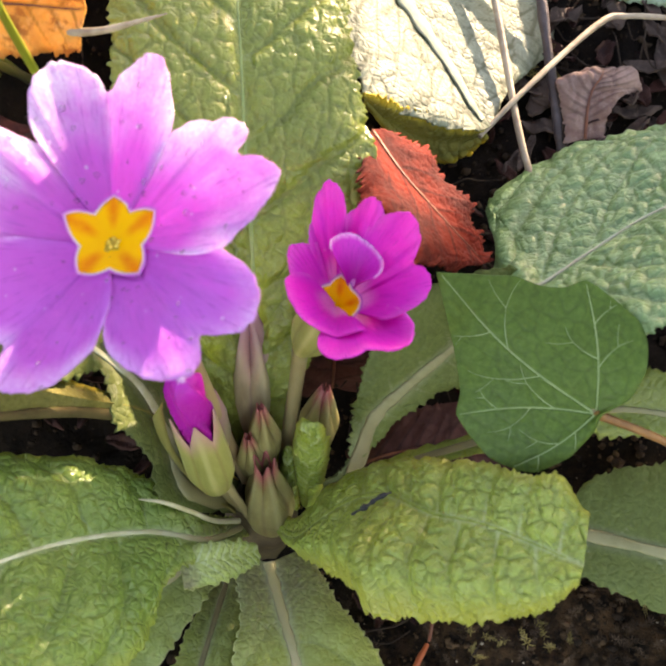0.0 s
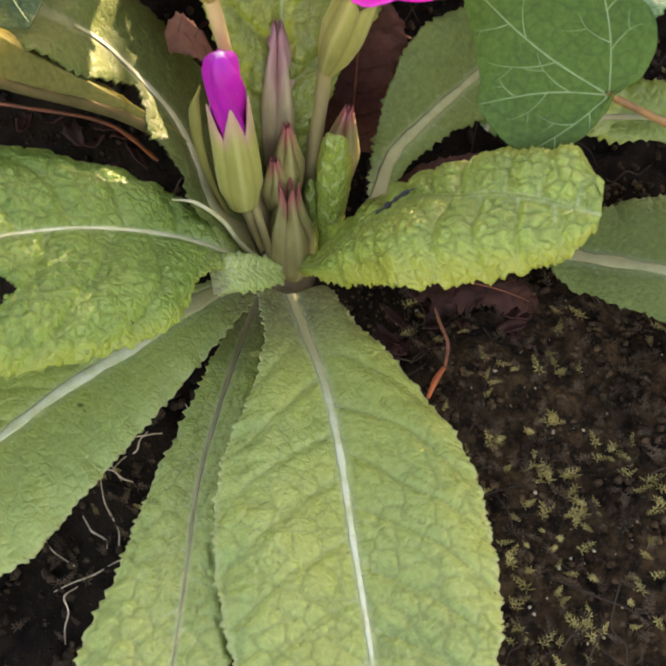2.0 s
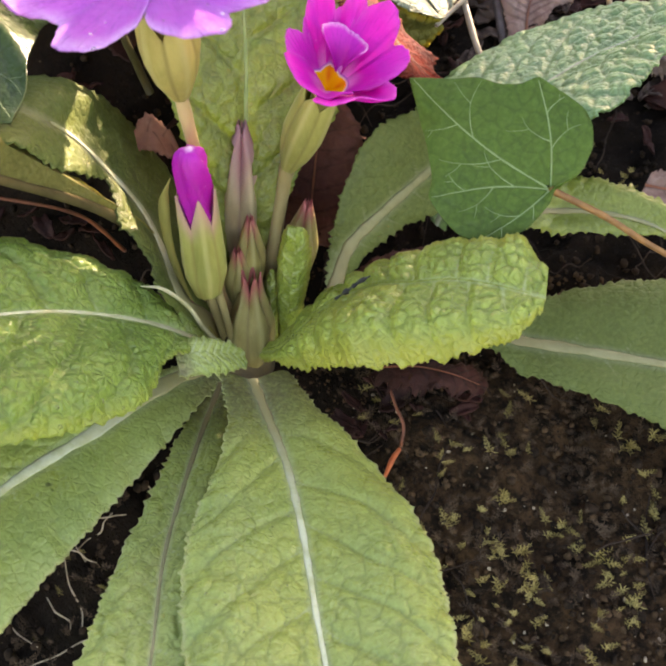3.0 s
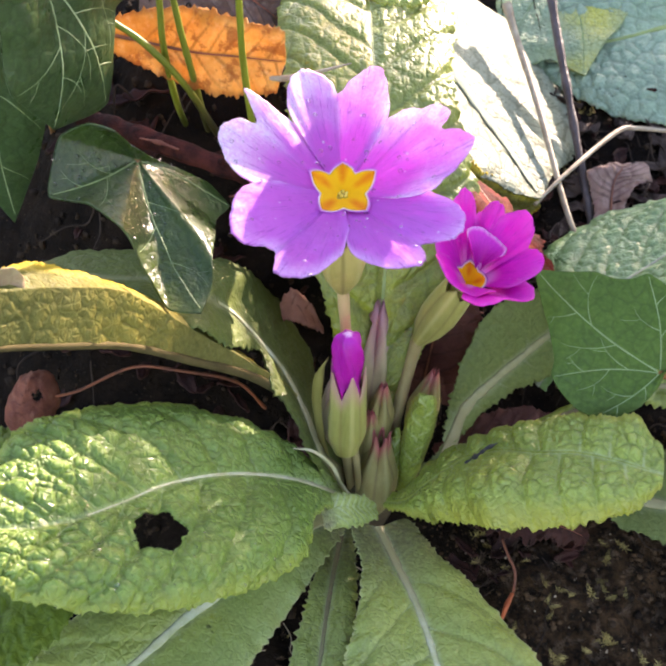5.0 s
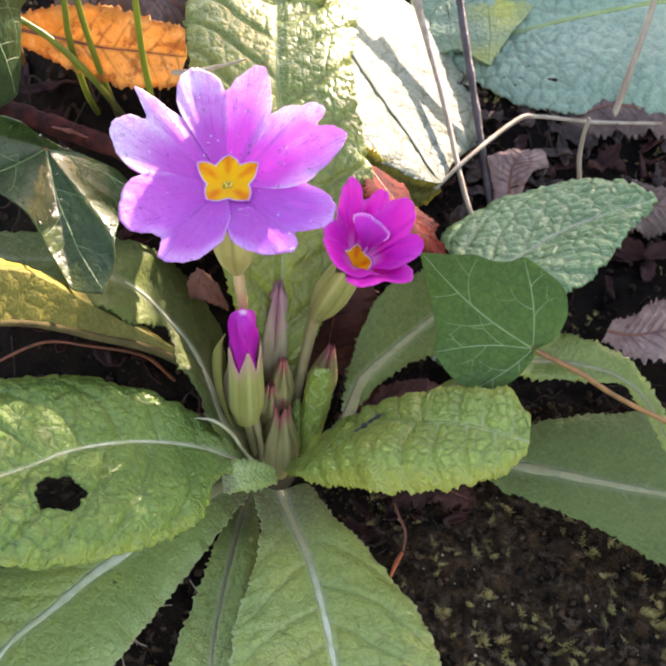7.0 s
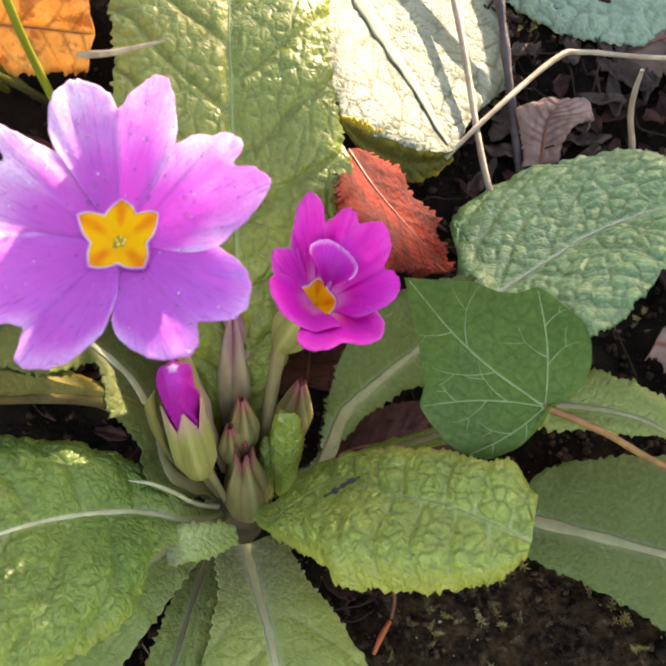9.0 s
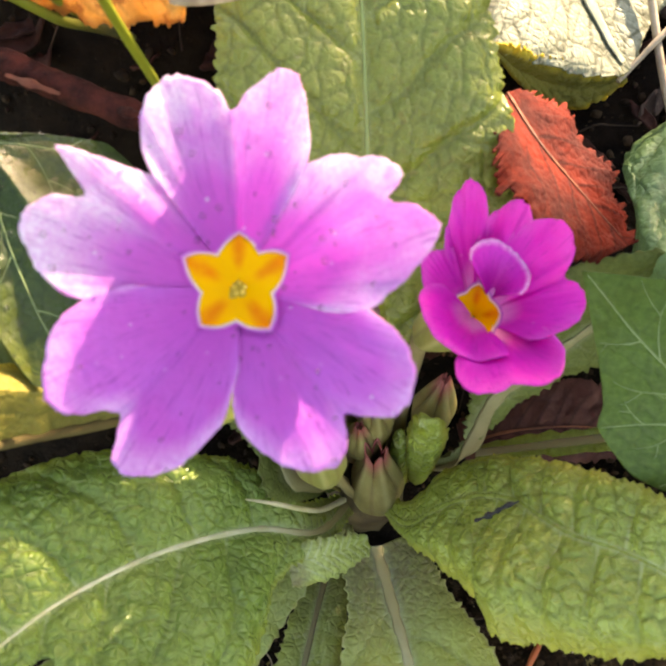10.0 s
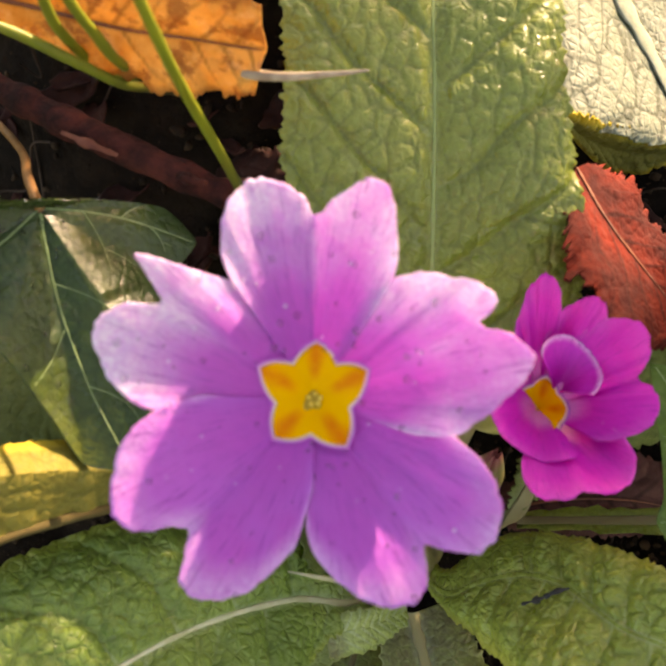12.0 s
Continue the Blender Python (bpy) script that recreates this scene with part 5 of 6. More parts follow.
# ---- second plant behind ----
rear = thing("primrose_plant", (18, 110, 24), "leafy primrose rosette without flowers on the bank", "primrose")
PALE = [
    ((12.2, 101.5, 32.4), (0.1, 88.7, 42.0), (-6.7, 76.4, 47.9)),
    ((30.9, 102.8, 19.1), (6.7, 76.5, 38.4), (-1.3, 63.3, 45.1)),
    ((42.5, 92.7, 11.8), (12.0, 68.5, 35.3), (6.6, 55.8, 40.1)),
    ((41.0, 80.7, 13.8), (17.0, 62.4, 32.3), (10.4, 48.5, 38.1)),
    ((35.9, 69.7, 18.3), (21.7, 57, 29.4), (12.6, 44.4, 36.9)),
    ((30.0, 57.8, 23.5), (25.3, 51.8, 27.3), (20.9, 45.8, 30.9)),
    ((28.6, 51.5, 25.0), (27.6, 49.5, 25.9), (26.5, 48.2, 26.7)),
]
leaf(rear, PALE, LEAF_PALE, "pale limp leaf with a broad grey midrib", 41, 3.0, RIB_GREY, nu=170, nv=110, quilt=0.16, cell=4.6, bow=0.05)
UPPER = [
    ((89.6, 87.5, 25.8), (92.0, 110.0, 31.1), (89.9, 134.4, 36.6)),
    ((75.8, 78.4, 23.1), (73.5, 105.8, 29.3), (70.6, 130.0, 34.7)),
    ((60.0, 76.2, 21.9), (55.1, 100.6, 27.3), (51.2, 121.8, 32.0)),
    ((45.4, 77.7, 21.6), (44.1, 96.7, 26.0), (39.8, 116.5, 30.3)),
    ((35.0, 83.1, 22.4), (33.2, 94.1, 24.9), (31.3, 106.7, 27.7)),
    ((27.8, 88.8, 23.4), (26.0, 92.7, 24.2), (25.9, 97.2, 25.3)),
]
leaf(rear, UPPER, LEAF_COOL, "cool green puckered leaf with yellow blotches", 42, 1.0, RIB_LIGHT, nu=150, nv=90, quilt=0.65, cell=3.0, bow=0.08)
right_plant = thing("primrose_plant", (30, 22, 24), "single cool green primrose leaf rising from the bank", "primrose")
COOL = [
    ((27.0, 20.0, 12.0), (28.0, 19.0, 12.0), (29.0, 18.0, 12.0)),
    ((29.6, 27.6, 27), (32.5, 19.5, 32.0), (35.1, 15.4, 35.1)),
    ((28.3, 39.2, 21.5), (35.7, 22.1, 32.5), (40.0, 11.8, 39.2)),
    ((35.1, 47.0, 21.7), (41.0, 26.2, 33.5), (45.5, 10.0, 42.8)),
    ((44.0, 48.8, 25.5), (46.8, 30.3, 34.8), (50.4, 14.4, 43.4)),
    ((52.4, 47.7, 30.3), (52.0, 32.1, 36.7), (53.7, 19.9, 42.8)),
    ((58.2, 42.7, 35.4), (57.0, 33.0, 39.0), (58.2, 27.0, 42.1)),
    ((61.6, 35.0, 40.5), (61.8, 33.0, 41.5), (61.5, 31.2, 42.1)),
]
leaf(right_plant, COOL, LEAF_BLUE, "cool green puckered leaf with a pale midrib", 43, 0.5, RIB_GREY, nu=200, nv=130, quilt=0.5, cell=2.7, bow=0.06, lateral=8, bulge=0.25)

# ---- ivy ----
def ivy(joint, outline, lobes, mat, label, stalk, seed, **more):
    root = thing("ivy_sprig", stalk[-1], label, "ivy", "ivy leaves among the primroses")
    blade = ivy_leaf(root, joint, outline, lobes, mat, "", seed, **more)
    bar("stalk", stalk, [0.5, 0.45, 0.42, 0.42], IVY_STALK, root, "thin tan leaf stalk", 8, 24)
    return root


I4 = [(40.6, 2.9, 37.6), (22.6, 16.3, 42.7), (28.7, 15.9, 43.4), (31.1, 15.8, 43.7), (34.0, 14.8, 43.6), (36.4, 14.6, 43.9), (38.7, 15.2, 44.6), (41.5, 13.5, 44.1), (44.3, 11.4, 43.3), (45.3, 9.4, 42.3), (45.4, 6.9, 40.8), (44.0, 4.3, 39.0),
      (41.3, 2.8, 37.7), (40.5, 1.2, 36.6), (38.1, -1.2, 34.8), (34.7, -2.6, 33.4), (32.2, -2.3, 33.1), (29.7, -1.4, 33.3), (27.5, 0.6, 34.1), (25.8, 2.9, 35.2), (26.1, 5.0, 36.5), (25.1, 9.0, 38.7), (24.3, 11.2, 39.9)]
ivy(I4[0], I4[1:], [I4[1], I4[6], I4[16], I4[19]], IVY, "flat green ivy leaf with pale veins in shade", [I4[0], (48, 2, 34), (56, 0, 30), (70, -2, 24)], 51, dome=0.04, per=14, branches=3)
I1 = [(-33.9, 18.0, 57.4), (-22.4, -3.0, 50.4), (-26.4, -3.1, 51.1), (-29.5, 0.4, 54.3), (-33.2, 3.9, 58.3), (-37.7, 6.3, 60.0), (-42.2, 5.5, 61.7), (-42.6, 8.6, 63.0), (-42.1, 12.9, 65.2), (-38.6, 14.6, 66.2), (-35.2, 14.8, 65.0),
      (-33.6, 17.6, 60.0), (-31.8, 19.4, 56.6), (-29.2, 21.3, 53.4), (-25.2, 22.8, 49.4), (-21.9, 20.6, 47.4), (-23.2, 15.6, 49.0), (-21.8, 5.7, 52.6), (-21.4, 1.2, 51.2)]
glossy_ivy = ivy(I1[0], I1[1:], [I1[1], I1[6], I1[9], I1[15]], IVY_GLOSSY, "glossy dark ivy leaf with a downward tip", [I1[0], (-37, 22, 55), (-41, 27, 50), (-52, 36, 42)], 52, dome=0.012, crease=0.1, pucker=0.05, per=16)
I2 = [(-41.4, 16.1, 87.4), (-42.7, 13.3, 66.0), (-45.6, 8.3, 75.7), (-45.2, 9.2, 84.9), (-48.2, 4.1, 94.8), (-46.4, 7.6, 103.0), (-40.1, 18.7, 98.8), (-33.6, 30.1, 89.8), (-30.4, 35.7, 76.6), (-36.0, 25.5, 76.8), (-37.9, 21.9, 63.9)]
ivy(I2[0], I2[1:], [I2[1], I2[4], I2[6], I2[8], I2[10]], IVY_DARK, "large dark ivy leaf hanging upright", [I2[0], (-40, 22, 86), (-42, 34, 76), (-46, 50, 40)], 53, crease=0.1, vein_mat=IVY_VEIN_PALE, proud=0.33)
I3 = [(-48.9, 18.4, 77.5), (-53.4, 17.2, 44.8), (-56.8, 16, 53.7), (-60.4, 14.8, 62.4), (-59.5, 14.9, 74.2), (-54.8, 16.4, 80.7), (-48.3, 18.5, 81.0), (-46.1, 19.3, 74.1), (-46.1, 19.4, 62.9), (-49.5, 18.4, 53)]
ivy(I3[0], I3[1:], [I3[1], I3[4], I3[7]], IVY_DARK, "dark ivy leaf hanging behind another", [I3[0], (-50, 24, 76), (-52, 34, 66), (-56, 46, 34)], 54, crease=0.05, vein_mat=IVY_VEIN_PALE, proud=0.33)
TOPI = [(33.9, 115.3, 28.7), (37.3, 84.6, 26.3), (30.7, 88.9, 26.2), (26.8, 87.6, 25.8), (22.9, 92.6, 26.0), (20.3, 104.3, 26.7), (21.1, 118.1, 28.0), (32.4, 129.8, 29.8), (46.0, 121.0, 30.1), (47.3, 104.4, 28.8), (41.1, 92.7, 27.3)]
top_ivy = ivy(TOPI[0], TOPI[1:], [TOPI[1], TOPI[4], TOPI[7], TOPI[9]], LEAF_PATCHED, "cool green ivy leaf with a yellow patch", [TOPI[0], (34, 116, 32), (36, 124, 28), (40, 136, 24)], 55, dome=0.03)
FRESH = [
    ((-13.3, 76.4, 57.0), (-11, 77.0, 56.8), (-8.9, 80.9, 57.1)),
    ((-7.9, 66.8, 55.0), (-5.1, 71.8, 55.3), (-2.4, 79.1, 56.0)),
    ((-1.4, 62.8, 53.6), (-0.2, 68.6, 54.3), (2.5, 77.0, 55.1)),
    ((4.6, 65.0, 53.1), (5.2, 68.8, 53.6), (6.2, 73.4, 54.1)),
    ((6.2, 68.0, 53.4), (6.4, 69.1, 53.5), (6.7, 70.3, 53.6)),
]
leaf(rear, FRESH, LEAF_YOUNG, "fresh light green leaf tip", 45, 0.5, RIB_DULL, nu=80, nv=50, quilt=0.4)
FRINGE = [
    ((11.6, 43.9, 39.1), (11.5, 43.9, 38.3), (11.8, 43.9, 37.4)),
    ((14.9, 45.2, 36.1), (14.3, 44.7, 33.0), (15.5, 44.8, 29.0)),
    ((19.0, 46.7, 31.9), (19.1, 46.4, 27.4), (20.1, 46.4, 22.4)),
    ((23.3, 48.3, 27.9), (23.5, 48.1, 24.7), (24.2, 48.2, 21.5)),
    ((27.1, 49.8, 25.4), (27.3, 49.8, 24.7), (27.5, 49.9, 23.9)),
]
leaf(rear, FRINGE, LEAF_YELLOWING, "withered yellow margin of a limp leaf", 46, 0, nu=80, nv=40, quilt=0.5, cell=1.8, teeth=0.9)


# ---- dead leaves ----
def dead_leaf(rows, mat, label, seed, **more):
    mid = np.asarray(rows, float)[:, 1]
    root = thing("dead_leaf", mid[-1], label, "dead leaf", "dead leaves in the litter")
    more = {"quilt": 0.35, "cell": 3.0, "bow": 0.06, "teeth": 1.2, "ruffle": 0.7, "rib": 0.3, "rib_mat": RED_TWIG, "nu": 90, "nv": 60, "ridge": True, **more}
    leaf(root, rows, mat, "", seed, name="blade", **more)
    return root


ORANGE_ROWS = [
    ((-39.9, 32.3, 64.7), (-40.1, 33.4, 66.7), (-39.7, 34.3, 68.4)),
    ((-33.5, 31.1, 62.5), (-34.1, 33.0, 65.9), (-34.1, 35.1, 69.9)),
    ((-26.8, 30.0, 60.5), (-27.5, 32.5, 65.1), (-27.6, 35.4, 70.5)),
    ((-21.4, 29.8, 60.2), (-21.5, 32.4, 64.9), (-21.0, 34.7, 69.2)),
    ((-17.1, 30.0, 60.6), (-16.2, 32.2, 64.7), (-16.4, 34.4, 68.7)),
    ((-15.8, 30.3, 61.0), (-14.7, 32.2, 64.8), (-14.9, 34.2, 68.2)),
]
dead_leaf(ORANGE_ROWS, ORANGE, "bright orange dried leaf with torn margins", 61, teeth=0.6, ruffle=1.1, quilt=0.25)
RUST_ROWS = [
    ((15.1, 38.1, 39.4), (13.6, 36.3, 41.5), (13.1, 30.7, 44.2)),
    ((19.7, 38.4, 34.9), (17.4, 31.7, 39.8), (13.9, 24.1, 46.1)),
    ((24.2, 34.1, 32.4), (21.0, 28.8, 37.5), (16.9, 20.2, 44.9)),
    ((26.9, 29.1, 31.9), (24.7, 26.0, 35.2), (19.8, 17.0, 43.4)),
    ((28.4, 24.1, 32.5), (28, 23.7, 33), (25.0, 20.1, 37.3)),
]
dead_leaf(RUST_ROWS, RUST, "rust-red dried leaf with a fringed edge", 62, teeth=1.6, ruffle=1.1, quilt=0.16, cell=1.2, lateral=6, nu=220, nv=110)
dead_leaf([((3, 15, 4), (8, 16, 3), (14, 17, 3)), ((3, 17, 14), (9, 18, 13), (16, 18, 12)), ((4, 19, 24), (10, 19.5, 24), (17, 19, 23)), ((6, 20, 32), (11, 20.5, 34), (16, 20, 31)), ((9, 20.5, 36), (11, 20.5, 37), (13, 20.5, 36))], MAROON, "dark maroon dried leaf standing among the stalks", 63, teeth=0.6)
dead_leaf([((11, 9, 6), (12, 6, 7), (13, 4, 6)), ((18, 13, 9), (18, 8, 9), (18, 4, 8)), ((25, 15, 11), (26, 9, 11), (26, 5, 9)), ((33, 13, 10), (34, 9, 10), (34, 7, 9))], MAROON, "dark maroon dried leaf lying on the soil", 64, teeth=0.6)
dead_leaf([((-14.6, 16.6, 31), (-14.4, 16, 30), (-14, 15, 29)), ((-12.6, 18, 33), (-12, 16.3, 31.4), (-11.4, 14.6, 29.2)), ((-10, 17, 31), (-9.6, 16, 29.6), (-9.4, 14.6, 28)), ((-8, 15.4, 28), (-7.6, 15, 27.4), (-7.6, 14.6, 27))], FRAGMENT, "small curled brown leaf fragment", 65, nu=50, nv=30, rib=0, ridge=False, teeth=0.5, lateral=3, quilt=0.12, ruffle=0.4)
GREY_ROWS = [
    ((38.0, 66.9, 15.5), (39.1, 66.1, 15.5), (39.8, 65.3, 15.4)),
    ((42.4, 69.6, 15.9), (42.5, 65.5, 15.5), (40.6, 62.2, 15.1)),
    ((45.8, 71, 16.2), (44.6, 64.0, 15.4), (39.5, 55.8, 14.4)),
    ((50, 65.1, 15.6), (46.7, 61.7, 15.2), (44.8, 56.9, 14.6)),
]
dead_leaf(GREY_ROWS, BROWN, "grey-brown crumpled dead leaf", 66, ruffle=2.0, bow=0.24, teeth=2.2, holes=[(43.6, 66.5, 16.6, 1.3), (41.6, 60.5, 15.6, 0.9)])
PINK_ROWS = [
    ((57.7, 23.2, 15.9), (58.5, 24.9, 16.3), (59.3, 26.6, 16.7)),
    ((62.3, 20.8, 14.7), (63.1, 24.8, 15.8), (64.0, 28.9, 16.9)),
    ((68.5, 20.9, 14.1), (68.7, 26.4, 15.7), (68.9, 32, 17.3)),
    ((74.7, 22.5, 13.9), (75.0, 28.1, 15.5), (74.4, 32.0, 16.7)),
]
dead_leaf(PINK_ROWS, PALE_BROWN, "pinkish brown dead leaf", 67)
dead_leaf([((38.7, 53.8, 17.6), (41.5, 54.3, 18.2), (44.2, 54.9, 17.6)), ((38.4, 57, 19), (41.5, 57.5, 20.5), (44.4, 57.6, 19.2)), ((37.4, 60, 20.6), (42, 60, 22), (46.5, 60.4, 20.6)), ((37.2, 61.9, 21.3), (43.2, 61.8, 23), (49.1, 61.5, 20.9)), ((40, 63.4, 22), (43.4, 63.6, 22.6), (47, 63.2, 21.8))], PALE_BROWN, "curled pale pinkish brown dead leaf", 74, ruffle=1.2, teeth=0.35)
dead_leaf([((52, 78, 20), (53, 75, 20), (54, 72, 19)), ((60, 82, 23), (61, 77, 24), (62, 72, 21)), ((70, 84, 23), (71, 78, 23), (72, 73, 21)), ((80, 82, 22), (80, 79, 22), (80, 76, 21))], BROWN, "grey-brown dead leaf on the litter", 68, ruffle=1.5)
dead_leaf([((58, 56, 17), (59, 53, 17), (60, 50, 16)), ((66, 60, 19), (67, 54, 20), (68, 49, 17)), ((76, 58, 19), (76, 53, 19), (76, 49, 17))], BROWN, "pale brown dead leaf on the litter", 69, ruffle=1.5)
dead_leaf([((-24, 34, 38), (-24, 31, 39), (-23, 29, 38)), ((-19, 35, 40), (-18, 31, 40), (-17, 27, 38)), ((-13, 33, 38), (-12, 30, 37), (-12, 27, 36)), ((-8, 30, 34), (-8, 29, 34), (-8, 28, 33))], DARK_RED, "dark red-brown dead leaf under a tall leaf", 70, teeth=1.0)
dead_leaf([((20, -6, 6), (21, -4, 7), (22, -2, 6)), ((25, -8, 8), (26, -5, 9), (27, -2, 7)), ((30, -8, 8), (31, -6, 9), (32, -3, 7)), ((35, -7, 6), (36, -6, 6), (36, -5, 6))], DARK_RED, "shrivelled dark red dead leaf on the soil", 71, nu=60, nv=40, ruffle=1.4, teeth=1.6)
dead_leaf([((-40, 60, 66), (-40, 56, 62), (-40, 52, 58)), ((-30, 62, 66), (-30, 57, 62), (-29, 52, 56)), ((-20, 60, 60), (-20, 56, 56), (-19, 52, 52)), ((-12, 56, 52), (-12, 54, 50), (-12, 52, 48))], BROWN, "grey-brown dead leaf on the bank", 72, ruffle=1.2)


# ---- stems, straws and twigs ----
def loose(name, points, radii, mat, label, category, group="", **more):
    ob = bar(name, points, radii, mat, None, "", at=points[0], **more)
    return tagged(ob, label, category, group)


tuft = thing("grass_tuft", (-30, 38, 40), "few thin green grass stems rising from the litter", "grass")
for k, pts in enumerate(([(-31, 44, 32), (-31.1, 40, 42.8), (-31.1, 33, 55.6), (-31.2, 29.6, 68), (-31, 29.5, 76), (-30.6, 30, 100)],
                         [(-27, 42, 36), (-27.6, 36, 49.4), (-27.7, 30.5, 62.4), (-28.4, 29.8, 68.6), (-29.1, 29.5, 75.5), (-31.5, 30, 100)],
                         [(-14.0, 25.4, 30), (-17.6, 25.6, 46), (-18.8, 25.6, 58), (-19.6, 25.2, 70), (-19.6, 24.6, 80), (-20.0, 24.4, 100)],
                         [(-25, 40, 40), (-27.1, 34, 52.4), (-28.1, 30, 59.8), (-30.4, 28.6, 65.1), (-33.9, 28, 69.9), (-37.6, 27.5, 73.3), (-43, 27, 78)])):
    bar("stem", pts, [0.6, 0.5, 0.48, 0.4], GRASS, tuft, "thin green stem", 8, 30, 0.04, k)
loose("straw", [(35.5, 40, 21), (31.9, 50, 24.4), (27.4, 70, 29), (22.8, 86, 33.6), (21.0, 92, 36)], [0.5, 0.52, 0.58, 0.7, 1.0], STRAW, "dry pale straw leaning over the litter", "straw", "dry stems", n=50)
loose("twig", [(39.0, 51, 14), (37.4, 58, 18.5), (33.6, 76, 27), (30.0, 94, 35), (27.0, 112, 44)], [0.7, 0.75, 0.8, 0.9, 0.8], TWIG, "dark slender twig leaning over the litter", "twig", "dry stems", n=60, wobble=0.16)
loose("straw", [(26.5, 48.5, 25.2), (33.0, 57, 26.2), (42.5, 70, 24.6), (47.0, 72.5, 23.8), (58.0, 73.0, 23.0), (72.0, 74.0, 23.0)], [0.35, 0.42, 0.5, 0.45, 0.4, 0.35], STRAW, "thin bent straw crossing the litter", "straw", "dry stems", n=50)
loose("straw", [(-5.4, 30.2, 66.6), (-7.9, 30.2, 65.6), (-12.9, 30.5, 63.5), (-16.8, 30.9, 62.5)], [0.08, 0.22, 0.42, 0.5], STRAW, "short pale dry stalk", "straw", "dry stems", n=24)
loose("twig", [(55.8, 58.9, 14), (55.4, 58.6, 18.5), (53.5, 57.1, 26.9), (52.9, 56.6, 32.8), (53.0, 56.4, 38)], [0.5, 0.5, 0.45, 0.42, 0.3], STRAW, "thin pale brown twig standing in the litter", "twig", "dry stems", n=24)
loose("twig", [(62.0, 74, 20), (64.0, 79, 30), (66.0, 84, 40), (67.0, 88, 48)], [0.7, 0.7, 0.65, 0.5], STRAW, "grey dry stalk standing in the litter", "twig", "dry stems", n=24)
loose("twig", [(-44.0, -8.6, 37.0), (-40.0, -6.6, 36.4), (-33.0, -2.6, 37.4), (-26.2, -1.6, 36.0), (-19.4, 2.4, 29.0), (-16.0, 6.0, 18.0)], [0.2, 0.2, 0.22, 0.22, 0.25, 0.3], RED_TWIG, "thin red-brown runner over the soil", "twig", "dry stems", n=60, wobble=0.15)
loose("twig", [(24.0, -15.8, 4.6), (23.1, -18.0, 5.5), (22.2, -20.6, 5.2)], [0.3, 0.42, 0.25], ORANGE_TWIG, "short orange-red twig on the soil", "twig", "dry stems", n=20)
loose("twig", [(21.6, -3.4, 4.0), (22.0, -6.4, 6.6), (23.2, -10.0, 6.4), (24.4, -12.6, 5.6), (24.2, -15.4, 4.6)], [0.2, 0.22, 0.22, 0.24, 0.2], RED_TWIG, "curved red-brown rootlet on the soil", "twig", "dry stems", n=24)
stem = loose("twig", [(-46.0, 33.0, 52.0), (-36.0, 29.5, 51.5), (-25.0, 26.5, 50.0), (-15.0, 24.5, 47.0), (-10.0, 24.0, 42.0)], [1.4, 1.6, 1.5, 1.4, 0.9], MAROON_STEM, "stout maroon dead stem lying on the bank", "stem", "", n=50, wobble=0.14, sides=12)
bar("side_shoot", [(-25.0, 26.5, 50.0), (-22.6, 25.0, 52.0), (-20.6, 24.4, 53.0)], [0.7, 0.5, 0.25], MAROON_STEM, stem, "short broken side shoot", 8, 14, 0.2)
bar("bark_flake", [(-36.0, 28.0, 52.6), (-33.0, 27.0, 52.9), (-30.0, 26.4, 52.3)], [0.2, 0.6, 0.2], HUSK, stem, "brown flake of loose bark", 8, 14, 0.3, flat=0.4)

# a shrivelled husk
husk = thing("seed_husk", (-46, -10, 32), "shrivelled brown seed husk on a leaf", "seed husk")
leaf(husk, [((-46.5, -13.5, 34.2), (-46.8, -13.6, 34.6), (-47.2, -13.5, 34.2)), ((-43.2, -11, 35.0), (-46.2, -11.4, 39.0), (-49.4, -11, 35.0)), ((-42.4, -7.6, 35.4), (-45.6, -7.4, 40.4), (-49.0, -7.4, 35.4)), ((-44.0, -4.6, 36.0), (-45.4, -4.0, 37.2), (-46.8, -4.6, 36.0))], HUSK, "", 73, 0, name="shell", holes=[(-44.6, -9.6, 38.6, 0.9)], nu=50, nv=30, quilt=0.5, bow=0.2, teeth=0.3)
# a dark scrap on the rolled leaf
loose("bark_scrap", [(14.6, -6.4, 25.4), (16.4, -5.6, 26.6), (17.6, -4.8, 27.2), (19.0, -4.2, 27.8)], [0.12, 0.3, 0.22, 0.32, 0.1], SPECK, "tiny dark bark scrap lying on a leaf", "bark scrap", n=26, wobble=0.6, sides=7)


# ---- soil crumbs, fibres and moss ----
def scatter(count, x0, x1, y0, y1, seed):
    r = np.random.default_rng(seed)
    x, y = r.uniform(x0, x1, count), r.uniform(y0, y1, count)
    return x, y, ground_height(x, y) + 0.7, r


